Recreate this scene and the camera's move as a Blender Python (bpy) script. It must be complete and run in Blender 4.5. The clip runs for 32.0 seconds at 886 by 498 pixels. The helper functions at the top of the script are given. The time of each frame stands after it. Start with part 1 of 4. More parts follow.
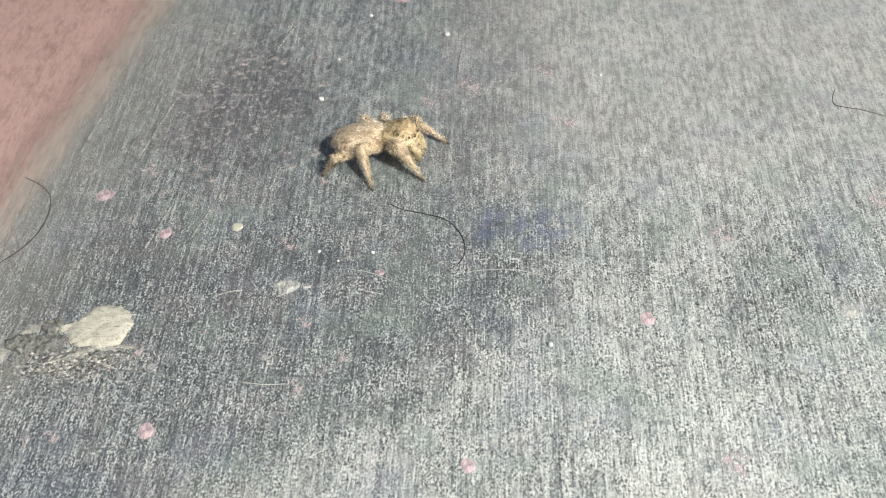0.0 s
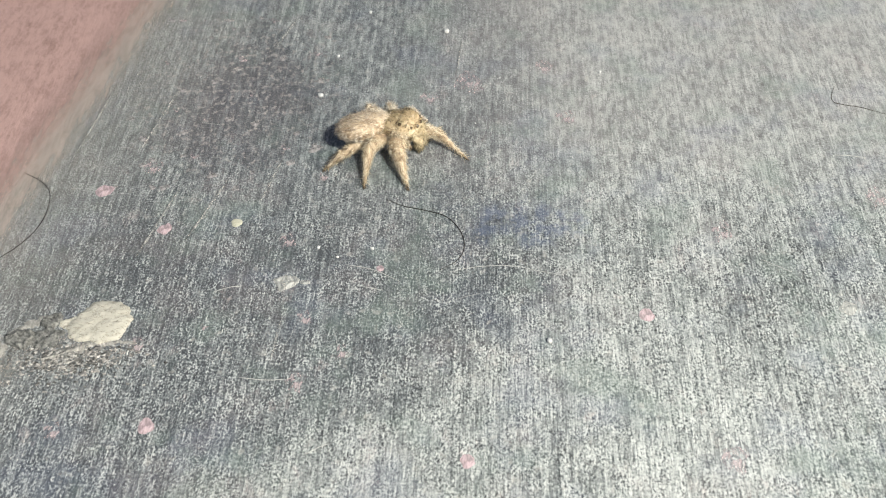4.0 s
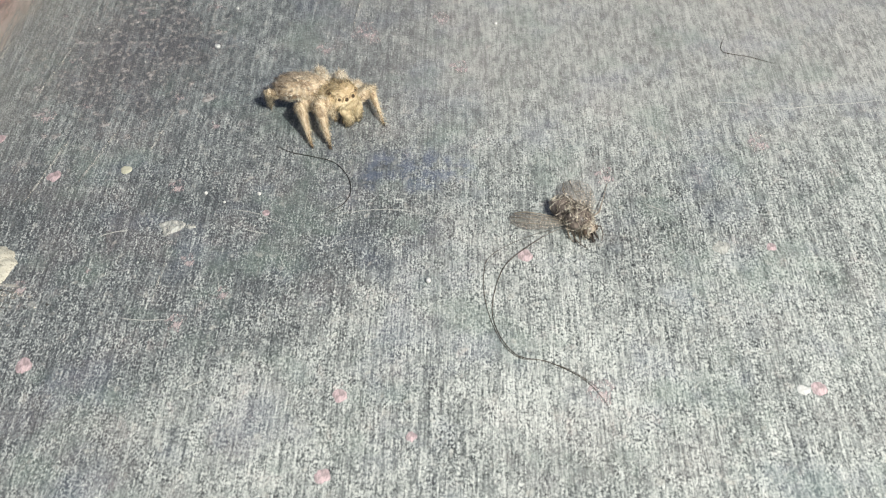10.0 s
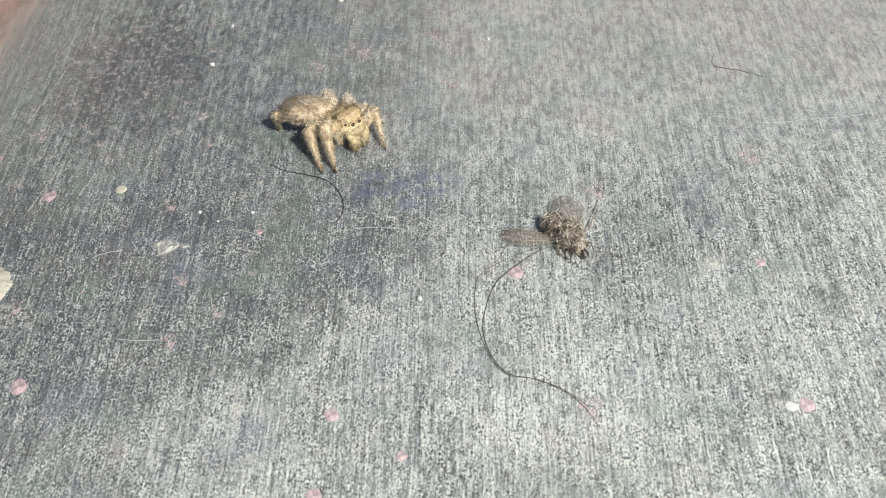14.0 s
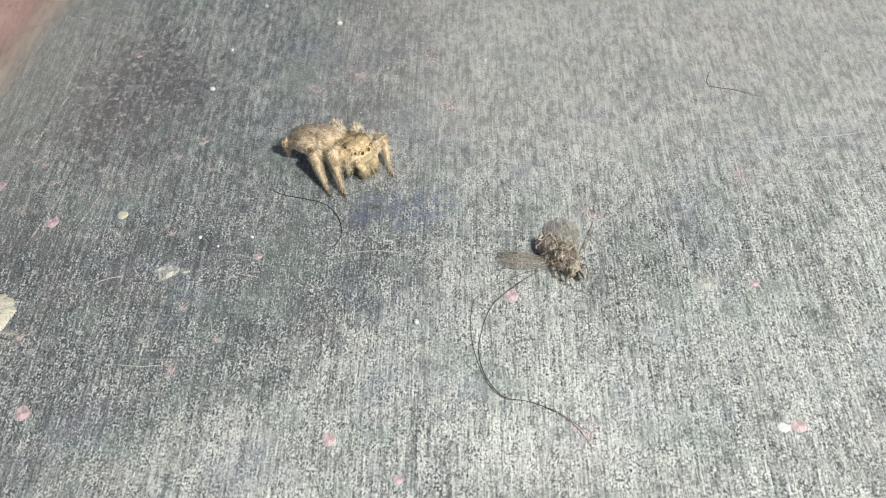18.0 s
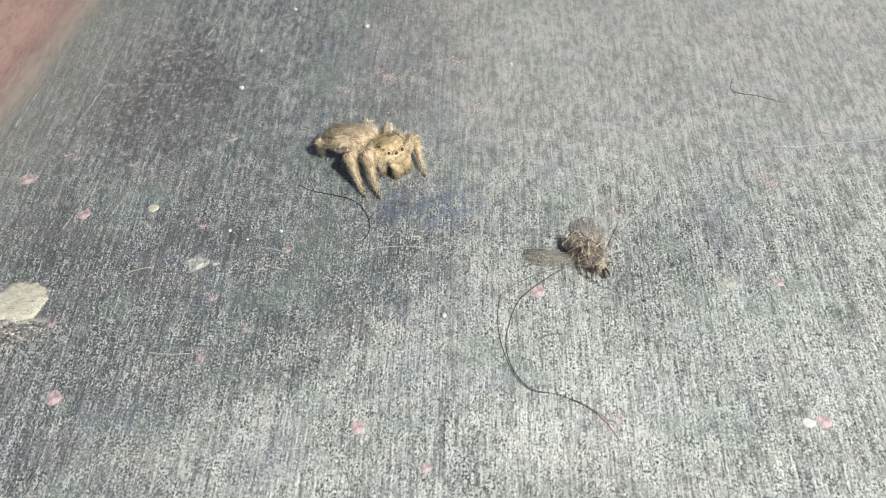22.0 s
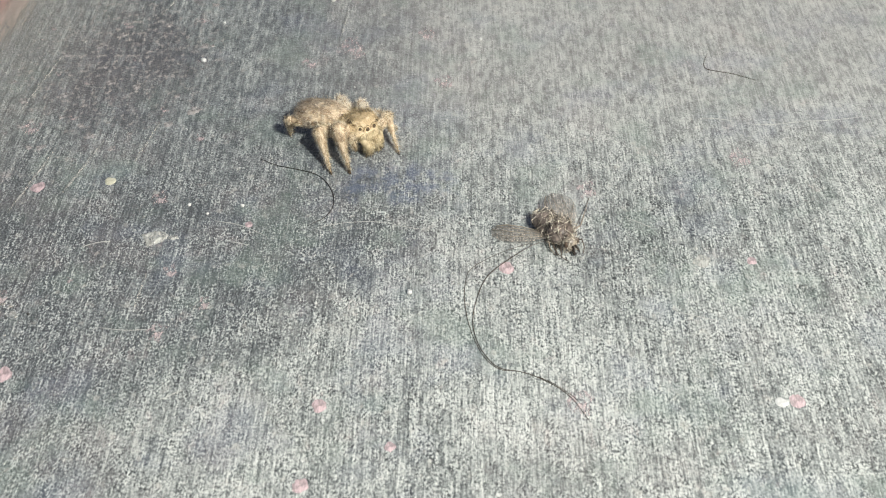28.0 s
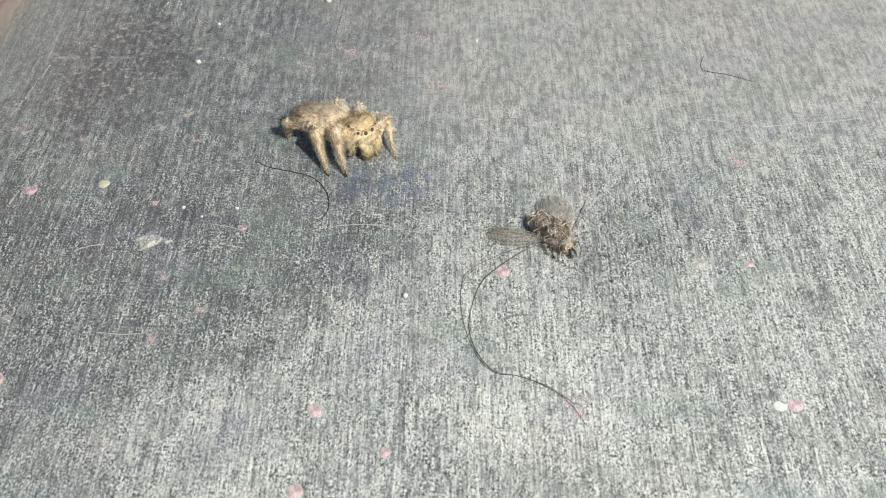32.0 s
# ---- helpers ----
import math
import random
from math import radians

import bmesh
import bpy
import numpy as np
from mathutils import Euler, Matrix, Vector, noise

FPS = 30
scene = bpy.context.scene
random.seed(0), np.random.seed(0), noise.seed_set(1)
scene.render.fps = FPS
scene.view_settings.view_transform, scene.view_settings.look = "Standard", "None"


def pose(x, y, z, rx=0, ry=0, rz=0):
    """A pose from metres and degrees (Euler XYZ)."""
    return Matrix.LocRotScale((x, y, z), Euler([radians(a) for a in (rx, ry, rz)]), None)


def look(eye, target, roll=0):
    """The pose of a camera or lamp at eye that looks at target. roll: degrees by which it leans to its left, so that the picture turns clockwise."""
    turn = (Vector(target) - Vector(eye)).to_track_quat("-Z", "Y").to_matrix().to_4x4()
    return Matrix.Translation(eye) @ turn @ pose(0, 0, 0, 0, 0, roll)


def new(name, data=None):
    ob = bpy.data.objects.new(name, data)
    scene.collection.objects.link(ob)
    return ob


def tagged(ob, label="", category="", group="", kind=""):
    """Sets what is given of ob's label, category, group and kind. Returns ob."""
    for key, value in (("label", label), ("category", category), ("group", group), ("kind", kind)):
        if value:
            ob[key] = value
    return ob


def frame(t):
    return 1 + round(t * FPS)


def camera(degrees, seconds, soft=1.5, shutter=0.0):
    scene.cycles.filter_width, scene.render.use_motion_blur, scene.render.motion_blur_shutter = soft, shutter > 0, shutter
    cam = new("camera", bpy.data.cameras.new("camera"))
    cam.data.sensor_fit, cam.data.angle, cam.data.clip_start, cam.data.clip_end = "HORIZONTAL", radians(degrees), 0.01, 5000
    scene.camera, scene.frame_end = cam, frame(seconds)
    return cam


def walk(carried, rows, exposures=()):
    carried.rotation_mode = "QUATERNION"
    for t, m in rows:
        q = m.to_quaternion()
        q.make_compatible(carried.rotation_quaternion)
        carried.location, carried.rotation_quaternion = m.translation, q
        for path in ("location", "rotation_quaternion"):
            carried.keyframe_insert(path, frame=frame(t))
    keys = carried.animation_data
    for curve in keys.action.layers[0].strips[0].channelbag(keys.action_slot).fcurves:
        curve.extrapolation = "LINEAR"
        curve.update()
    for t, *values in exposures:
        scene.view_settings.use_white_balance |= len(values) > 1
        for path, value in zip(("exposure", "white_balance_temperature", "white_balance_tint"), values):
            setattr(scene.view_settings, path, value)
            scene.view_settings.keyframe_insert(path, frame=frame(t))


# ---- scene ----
# All lengths below are in millimetres, brought to metres by MM.
MM = 0.001
cam = camera(41.0, 32.0, soft=1.0, shutter=0.9)
cam.data.dof.use_dof, cam.data.dof.focus_distance, cam.data.dof.aperture_fstop = True, 0.114, 82
PATH = [
    (0, (-0.35, 0.89, 79.36), (-1.31, 15.48, 65.71), -2.5),
    (0.5, (-0.74, 0.70, 78.96), (-1.67, 15.30, 65.31), -2.2),
    (1, (-0.63, 0.69, 79.02), (-1.57, 15.23, 65.32), -2.2),
    (1.5, (-0.70, 0.24, 79.25), (-1.68, 14.83, 65.60), -2.3),
    (2, (-1.26, -0.06, 78.71), (-2.17, 14.57, 65.10), -1.9),
    (2.5, (-0.67, 0.50, 79.01), (-1.59, 15.07, 65.34), -2.0),
    (3, (-0.65, 0.64, 79.18), (-1.55, 15.22, 65.51), -2.1),
    (3.5, (-0.50, 0.65, 79.35), (-1.43, 15.22, 65.68), -2.3),
    (5.5, (-0.68, 0.86, 78.81), (-1.50, 15.45, 65.15), -1.9),
    (6, (-0.55, 1.15, 79.03), (-1.34, 15.71, 65.34), -1.9),
    (6.5, (-0.40, 1.22, 79.33), (-1.23, 15.82, 65.68), -2.1),
    (7, (0.22, 0.84, 78.46), (-0.47, 15.46, 64.82), -1.6),
    (7.5, (3.25, 1.55, 79.31), (2.68, 16.10, 65.61), -2.0),
    (8, (4.29, 0.86, 78.97), (3.79, 15.34, 65.19), -1.7),
    (8.5, (6.51, -0.18, 79.24), (6.01, 14.26, 65.41), -2.1),
    (9, (7.76, -2.13, 78.43), (7.29, 12.17, 64.47), -1.7),
    (9.5, (7.08, -2.61, 76.85), (6.77, 11.71, 62.89), -0.7),
    (10, (7.51, -2.77, 77.61), (7.15, 11.59, 63.69), -1.1),
    (10.5, (7.85, -2.50, 78.16), (7.45, 11.87, 64.26), -1.3),
    (11, (8.27, -2.70, 78.57), (7.76, 11.67, 64.67), -1.7),
    (11.5, (8.27, -2.68, 79.06), (7.76, 11.69, 65.16), -1.8),
    (12, (8.47, -2.93, 79.16), (7.90, 11.45, 65.28), -2.0),
    (12.5, (8.31, -2.91, 78.92), (7.80, 11.49, 65.04), -1.7),
    (13, (8.61, -2.65, 79.06), (8.10, 11.74, 65.17), -1.8),
    (13.5, (8.83, -2.48, 79.21), (8.33, 11.91, 65.33), -1.9),
    (14, (9.08, -2.26, 79.29), (8.59, 12.11, 65.39), -1.9),
    (14.5, (9.35, -1.99, 79.52), (8.87, 12.38, 65.61), -2.0),
    (16.5, (9.93, -2.34, 80.90), (9.33, 12.08, 67.05), -2.5),
    (17, (9.95, -2.25, 80.83), (9.34, 12.16, 66.98), -2.5),
    (17.5, (10.24, -2.04, 81.14), (9.61, 12.37, 67.28), -2.7),
    (18, (10.52, -2.00, 81.54), (9.85, 12.42, 67.70), -2.9),
    (18.5, (10.19, -2.17, 81.98), (9.51, 12.30, 68.19), -3.0),
    (19, (9.63, -2.69, 82.05), (8.92, 11.92, 68.41), -2.9),
    (19.5, (9.63, -2.49, 82.63), (8.91, 12.13, 69.01), -3.0),
    (20, (10.19, -2.56, 83.50), (9.34, 12.04, 69.86), -3.5),
    (20.5, (9.69, -3.29, 83.12), (8.80, 11.37, 69.55), -3.4),
    (21, (9.42, -3.79, 82.47), (8.59, 10.89, 68.91), -3.0),
    (21.5, (8.33, -4.49, 80.80), (7.62, 10.20, 67.24), -2.2),
    (22, (8.37, -4.87, 80.47), (7.61, 9.83, 66.92), -2.2),
    (22.5, (8.49, -4.67, 79.72), (7.84, 9.92, 66.05), -1.8),
    (23, (8.31, -4.82, 79.19), (7.70, 9.79, 65.54), -1.6),
    (23.5, (8.61, -4.27, 78.79), (8.08, 10.31, 65.11), -1.5),
    (24, (8.67, -4.36, 78.43), (8.17, 10.23, 64.76), -1.3),
    (24.5, (8.68, -4.02, 78.08), (8.28, 10.56, 64.40), -1.1),
    (25, (8.70, -4.11, 77.59), (8.34, 10.48, 63.91), -0.8),
    (25.5, (8.79, -4.05, 77.54), (8.44, 10.53, 63.85), -0.8),
    (27.5, (8.80, -3.80, 77.31), (8.51, 10.81, 63.66), -0.6),
    (28, (8.68, -3.67, 77.17), (8.42, 10.95, 63.52), -0.5),
    (28.5, (8.72, -3.51, 77.24), (8.47, 11.08, 63.56), -0.6),
    (29, (8.44, -3.46, 77.04), (8.19, 11.15, 63.39), -0.5),
    (29.5, (8.49, -3.34, 76.89), (8.25, 11.29, 63.25), -0.5),
    (30, (8.51, -3.35, 77.04), (8.30, 11.28, 63.40), -0.5),
    (30.5, (8.63, -3.28, 76.97), (8.43, 11.36, 63.34), -0.5),
    (31, (8.77, -3.10, 76.92), (8.58, 11.55, 63.30), -0.5),
    (31.5, (8.81, -3.09, 76.95), (8.60, 11.55, 63.32), -0.5),
    (32, (8.72, -2.98, 76.85), (8.52, 11.64, 63.21), -0.4),
]
walk(cam, [(t, look(Vector(eye) * MM, Vector(target) * MM, roll)) for t, eye, target, roll in PATH], exposures=[(0, 0.08), (7, 0.08), (9.5, -0.03), (32, -0.03)])

# ---- light: open shade under the sky, and a small torch held beside the camera ----
world = bpy.data.worlds.new("sky")
scene.world = world
world.use_nodes = True
sky = world.node_tree.nodes.new("ShaderNodeTexSky")
sky.sky_type, sky.sun_disc = "NISHITA", False
sky.sun_elevation, sky.sun_rotation = radians(35), radians(120)
sky.air_density, sky.dust_density, sky.ozone_density = 0.5, 5.0, 0.6
background = world.node_tree.nodes["Background"]
background.inputs["Strength"].default_value = 0.09
world.node_tree.links.new(sky.outputs["Color"], background.inputs["Color"])
torch = new("torch_light", bpy.data.lights.new("torch_light", "POINT"))
torch.data.energy, torch.data.shadow_soft_size, torch.data.color = 5.6, 0.007, (0.985, 0.992, 0.93)
torch.location = (0.122, -0.085, 0.225)


# ---- material helpers ----
class Nodes:
    """Short hand for building one node material."""

    def __init__(self, name):
        self.material = bpy.data.materials.new(name)
        self.material.use_nodes = True
        self.tree = self.material.node_tree
        self.bsdf = self.tree.nodes["Principled BSDF"]
        coords = self.tree.nodes.new("ShaderNodeTexCoord")
        self.mm = self.vector("MULTIPLY", coords.outputs["Object"], (1000, 1000, 1000))

    def put(self, socket, value):
        if isinstance(value, bpy.types.NodeSocket):
            self.tree.links.new(value, socket)
        else:
            socket.default_value = value

    def vector(self, operation, a, b):
        n = self.tree.nodes.new("ShaderNodeVectorMath")
        n.operation = operation
        self.put(n.inputs[0], a), self.put(n.inputs[1], b)
        return n.outputs[0]

    def math(self, operation, a, b=0.0, clamp=False):
        n = self.tree.nodes.new("ShaderNodeMath")
        n.operation, n.use_clamp = operation, clamp
        self.put(n.inputs[0], a), self.put(n.inputs[1], b)
        return n.outputs[0]

    def noise(self, per_mm, detail=3.0, rough=0.55, turn=0.0, warp=0.0):
        """Noise with its own number of grains in a millimetre along each axis."""
        m = self.tree.nodes.new("ShaderNodeMapping")
        m.inputs["Rotation"].default_value = (0, 0, radians(turn))
        m.inputs["Scale"].default_value = per_mm
        self.put(m.inputs["Vector"], self.mm)
        n = self.tree.nodes.new("ShaderNodeTexNoise")
        self.put(n.inputs["Vector"], m.outputs[0])
        n.inputs["Scale"].default_value = 1.0
        n.inputs["Detail"].default_value, n.inputs["Roughness"].default_value = detail, rough
        n.inputs["Distortion"].default_value = warp
        return n.outputs["Fac"]

    def smooth(self, value, low, high, to_low=0.0, to_high=1.0):
        n = self.tree.nodes.new("ShaderNodeMapRange")
        n.interpolation_type = "SMOOTHSTEP"
        self.put(n.inputs[0], value)
        for i, v in zip((1, 2, 3, 4), (low, high, to_low, to_high)):
            n.inputs[i].default_value = v
        return n.outputs[0]

    def ramp(self, value, stops):
        n = self.tree.nodes.new("ShaderNodeValToRGB")
        while len(n.color_ramp.elements) < len(stops):
            n.color_ramp.elements.new(0.5)
        for e, (at, colour) in zip(n.color_ramp.elements, stops):
            e.position, e.color = at, (*colour, 1)
        self.put(n.inputs[0], value)
        return n.outputs[0]

    def mix(self, factor, a, b, blend="MIX"):
        n = self.tree.nodes.new("ShaderNodeMix")
        n.data_type, n.blend_type = "RGBA", blend
        self.put(n.inputs[0], factor)
        for socket, v in ((n.inputs[6], a), (n.inputs[7], b)):
            self.put(socket, v if isinstance(v, bpy.types.NodeSocket) else (*v, 1))
        return n.outputs[2]

    def random_island(self):
        return self.tree.nodes.new("ShaderNodeNewGeometry").outputs["Random Per Island"]

    def random_object(self):
        return self.tree.nodes.new("ShaderNodeObjectInfo").outputs["Random"]

    def blot(self, x, y, rx, ry, ragged=0.5, turn=0.0):
        """A mask for stains and toned patches, with an uneven edge, round a place on the floor: 1 inside, 0 outside."""
        m = self.tree.nodes.new("ShaderNodeMapping")
        m.vector_type = "TEXTURE"
        m.inputs["Location"].default_value, m.inputs["Scale"].default_value = (x, y, 0), (rx, ry, 1)
        m.inputs["Rotation"].default_value = (0, 0, radians(turn))
        self.put(m.inputs["Vector"], self.mm)
        n = self.tree.nodes.new("ShaderNodeVectorMath")
        n.operation = "LENGTH"
        self.put(n.inputs[0], m.outputs[0])
        edge = self.math("MULTIPLY_ADD", self.noise((0.35, 0.2, 0.3), 5.0, 0.6), ragged * 2)
        edge.node.inputs[2].default_value = -ragged
        return self.smooth(self.math("ADD", n.outputs["Value"], edge), 0.45, 1.25, 1.0, 0.0)

    def done(self, colour, rough=0.6, height=None, depth=0.05, strength=0.5, specular=0.5):
        self.put(self.bsdf.inputs["Base Color"], colour if isinstance(colour, bpy.types.NodeSocket) else (*colour, 1))
        self.put(self.bsdf.inputs["Roughness"], rough)
        self.bsdf.inputs["Specular IOR Level"].default_value = specular
        if height is not None:
            b = self.tree.nodes.new("ShaderNodeBump")
            b.inputs["Strength"].default_value, b.inputs["Distance"].default_value = strength, depth * MM
            self.put(b.inputs["Height"], height)
            self.put(self.bsdf.inputs["Normal"], b.outputs[0])
        return self.material


def floor_material():
    """Worn grey paint with a fine brushed grain along y, stained darker on one side, paler and softer in grain far off.
    """
    n = Nodes("worn_grey_paint")
    fine = n.noise((3.7, 1.55, 1), 3.0, 0.60, 2)
    grit = n.noise((5.4, 3.8, 1), 1.0, 0.5, 2)
    streak = n.noise((3.4, 0.10, 1), 4.0, 0.70, 2)
    thread = n.noise((6.5, 0.16, 1), 2.0, 0.60, 2)
    middle = n.noise((1.5, 0.55, 1), 3.0, 0.55, 2)
    slant = n.noise((2.1, 0.060, 1), 5.0, 0.72, 11)
    cloud = n.noise((0.16, 0.07, 1), 5.0, 0.6, 5)
    patch = n.noise((0.30, 0.22, 1), 4.0, 0.6)

    def add(tone, value, gain, middle=0.5):
        out = n.math("MULTIPLY_ADD", value, gain)
        n.put(out.node.inputs[2], n.math("SUBTRACT", tone, gain * middle))
        return out

    def times(*values):
        out = values[0]
        for v in values[1:]:
            out = n.math("MULTIPLY", out, v)
        return out

    split = n.tree.nodes.new("ShaderNodeSeparateXYZ")
    n.put(split.inputs[0], n.mm)
    across = n.math("ADD", split.outputs["X"], n.math("MULTIPLY", n.noise((0.12, 0.05, 1), 4.0, 0.65), 22.0))
    # the brush marks run along the red strip on the worn side
    beside = n.smooth(across, -24.0, 8.0, 1.0, 0.0)
    plain = n.math("SUBTRACT", 1.0, beside)
    fine = n.math("ADD", times(n.noise((3.6, 1.1, 1), 3.0, 0.62, 12), beside), times(fine, plain))
    thread = n.math("ADD", times(n.noise((4.0, 0.10, 1), 3.0, 0.65, 11), beside), times(thread, plain))
    worn = n.math("ADD", split.outputs["X"], n.math("MULTIPLY", n.noise((0.16, 0.11, 1), 6.0, 0.7), 26.0))
    worn = n.smooth(n.math("ADD", worn, n.smooth(split.outputs["Y"], 52.0, 84.0, 27.0, 0.0)), 9.0, 25.0, 1.0, 0.0)
    # the grain bites harder in some patches, and along the brush marks
    grain = n.math("ADD", times(n.math("SUBTRACT", fine, 0.5), 1.22), times(n.math("SUBTRACT", grit, 0.5), 1.40))
    # it flattens towards the far side, softness of distance put into the colour
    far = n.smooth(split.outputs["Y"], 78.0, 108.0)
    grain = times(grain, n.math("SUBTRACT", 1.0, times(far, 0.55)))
    grain = times(grain, n.smooth(n.noise((0.85, 0.5, 1), 3.0, 0.6, 40), 0.36, 0.62, 0.55, 1.25))
    grain = times(grain, n.smooth(patch, 0.32, 0.66, 0.75, 1.25), n.smooth(thread, 0.32, 0.68, 0.70, 1.30), n.smooth(worn, 0.0, 1.0, 1.0, 1.42))
    tone = n.math("ADD", grain, 0.505)
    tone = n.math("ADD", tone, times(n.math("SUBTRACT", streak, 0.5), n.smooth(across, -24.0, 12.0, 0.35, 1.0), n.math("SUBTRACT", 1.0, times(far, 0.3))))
    tone = add(tone, n.smooth(thread, 0.50, 0.74), 0.22, 0.22)
    tone = add(tone, cloud, 0.34)
    tone = add(tone, patch, 0.40)
    tone = add(tone, n.smooth(n.noise((1.1, 0.8, 1), 3.0, 0.65, 25), 0.52, 0.72), -0.16, 0.18)
    # coarse blotches gain contrast towards the far side, for the same softness
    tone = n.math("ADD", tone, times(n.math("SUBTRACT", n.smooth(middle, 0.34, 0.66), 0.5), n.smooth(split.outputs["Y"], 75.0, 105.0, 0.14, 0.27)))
    tone = n.math("ADD", tone, times(n.math("SUBTRACT", slant, 0.5), n.smooth(across, -22.0, 14.0, 1.5, 0.15)))
    # tone rises with y towards the far side, and drops on the worn side
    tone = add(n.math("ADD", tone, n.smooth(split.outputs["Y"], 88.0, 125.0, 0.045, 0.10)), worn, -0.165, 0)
    tone = add(tone, n.blot(-30, 110, 10, 13, 0.9), -0.15, 0)
    # a broad patch toned slightly darker
    tone = add(tone, n.blot(-33, 80, 16, 11, 0.7), -0.07, 0)
    tone = add(tone, n.blot(2, 89, 4.6, 3.0, 0.9), -0.06, 0)
    tone = add(tone, n.blot(29, 108, 3.5, 6, 0.7), -0.06, 0)
    tone = add(tone, n.blot(25, 80, 5, 7, 0.8), -0.09, 0)
    # broad patches of tone: one darker, one paler, one darker
    tone = add(tone, n.blot(34, 83, 9, 11, 0.8), -0.05, 0)
    tone = add(tone, n.blot(15, 62, 9, 10, 0.8), 0.07, 0)
    tone = add(tone, n.blot(-8, 79, 12, 9, 0.8), -0.05, 0)
    colour = n.ramp(tone, [(0.0, (0.032, 0.035, 0.036)), (0.24, (0.096, 0.104, 0.103)), (0.46, (0.224, 0.241, 0.232)),
                           (0.66, (0.395, 0.413, 0.391)), (1.0, (0.60, 0.615, 0.582))])
    groove = n.smooth(n.noise((5.5, 0.42, 1), 2.0, 0.5, 2), 0.30, 0.41, 0.66, 0.0)
    colour = n.mix(groove, colour, (0.085, 0.088, 0.086))
    colour = n.mix(n.math("MULTIPLY", worn, 0.20), colour, (0.17, 0.19, 0.21))
    blue = n.math("MULTIPLY", n.blot(3.0, 89, 5.6, 3.6, 1.6), n.smooth(n.noise((0.9, 0.7, 1), 4.0, 0.7), 0.40, 0.58, 0.04, 0.50))
    colour = n.mix(blue, colour, (0.09, 0.12, 0.20))
    # a warm pale tint comes in towards the far right
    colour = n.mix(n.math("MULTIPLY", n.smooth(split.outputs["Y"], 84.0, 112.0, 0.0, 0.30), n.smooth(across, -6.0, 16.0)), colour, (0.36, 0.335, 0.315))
    # faint blots of blue, green and rust in the old paint
    for at, per_mm, tint, amount in ((11, 0.10, (0.17, 0.20, 0.29), 0.18), (23, 0.13, (0.20, 0.27, 0.22), 0.27), (37, 0.12, (0.36, 0.28, 0.27), 0.09)):
        shifted = n.tree.nodes.new("ShaderNodeTexNoise")
        n.put(shifted.inputs["Vector"], n.vector("ADD", n.mm, (at * 31.0, at * 17.0, at)))
        shifted.inputs["Scale"].default_value, shifted.inputs["Detail"].default_value, shifted.inputs["Roughness"].default_value = per_mm, 4.0, 0.62
        colour = n.mix(n.smooth(shifted.outputs["Fac"], 0.50, 0.68, 0.0, amount), colour, tint)
    # pale specks of dust, a crust in the dark stain, and old pinkish smears
    speck = n.smooth(n.noise((0.9, 0.75, 1), 2.0, 0.5), 0.62, 0.74, 0.0, 0.48)
    colour = n.mix(speck, colour, (0.46, 0.45, 0.41))
    crust = n.math("MULTIPLY", n.smooth(n.noise((1.7, 1.25, 1), 3.0, 0.6), 0.51, 0.68, 0.0, 0.85), n.blot(-31, 112, 13, 16, 0.8))
    colour = n.mix(n.math("MULTIPLY", n.blot(-30, 109, 10, 12, 0.9), 0.32), colour, (0.135, 0.12, 0.125))
    colour = n.mix(crust, colour, (0.40, 0.365, 0.335))
    smear = n.math("MULTIPLY", n.smooth(n.noise((0.33, 0.22, 1), 4.0, 0.65), 0.58, 0.72, 0.0, 0.24), n.smooth(fine, 0.4, 0.6))
    colour = n.mix(smear, colour, (0.50, 0.37, 0.34))
    # the undercoat shows through thinly near the red strip
    edge = n.math("ADD", split.outputs["X"], n.math("MULTIPLY", split.outputs["Y"], -0.185))
    edge = n.math("ADD", edge, n.math("MULTIPLY", n.noise((1.4, 0.16, 1), 4.0, 0.7), 9.0))
    colour = n.mix(n.smooth(edge, -67.0, -44.0, 0.58, 0.0), colour, (0.285, 0.275, 0.24))
    relief = n.math("ADD", n.math("MULTIPLY", fine, 0.6), n.math("MULTIPLY", grit, 0.6))
    relief = n.math("ADD", relief, n.math("MULTIPLY", streak, 0.4))
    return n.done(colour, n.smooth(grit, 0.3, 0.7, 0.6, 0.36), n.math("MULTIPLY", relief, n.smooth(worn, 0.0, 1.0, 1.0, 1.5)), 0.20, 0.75)


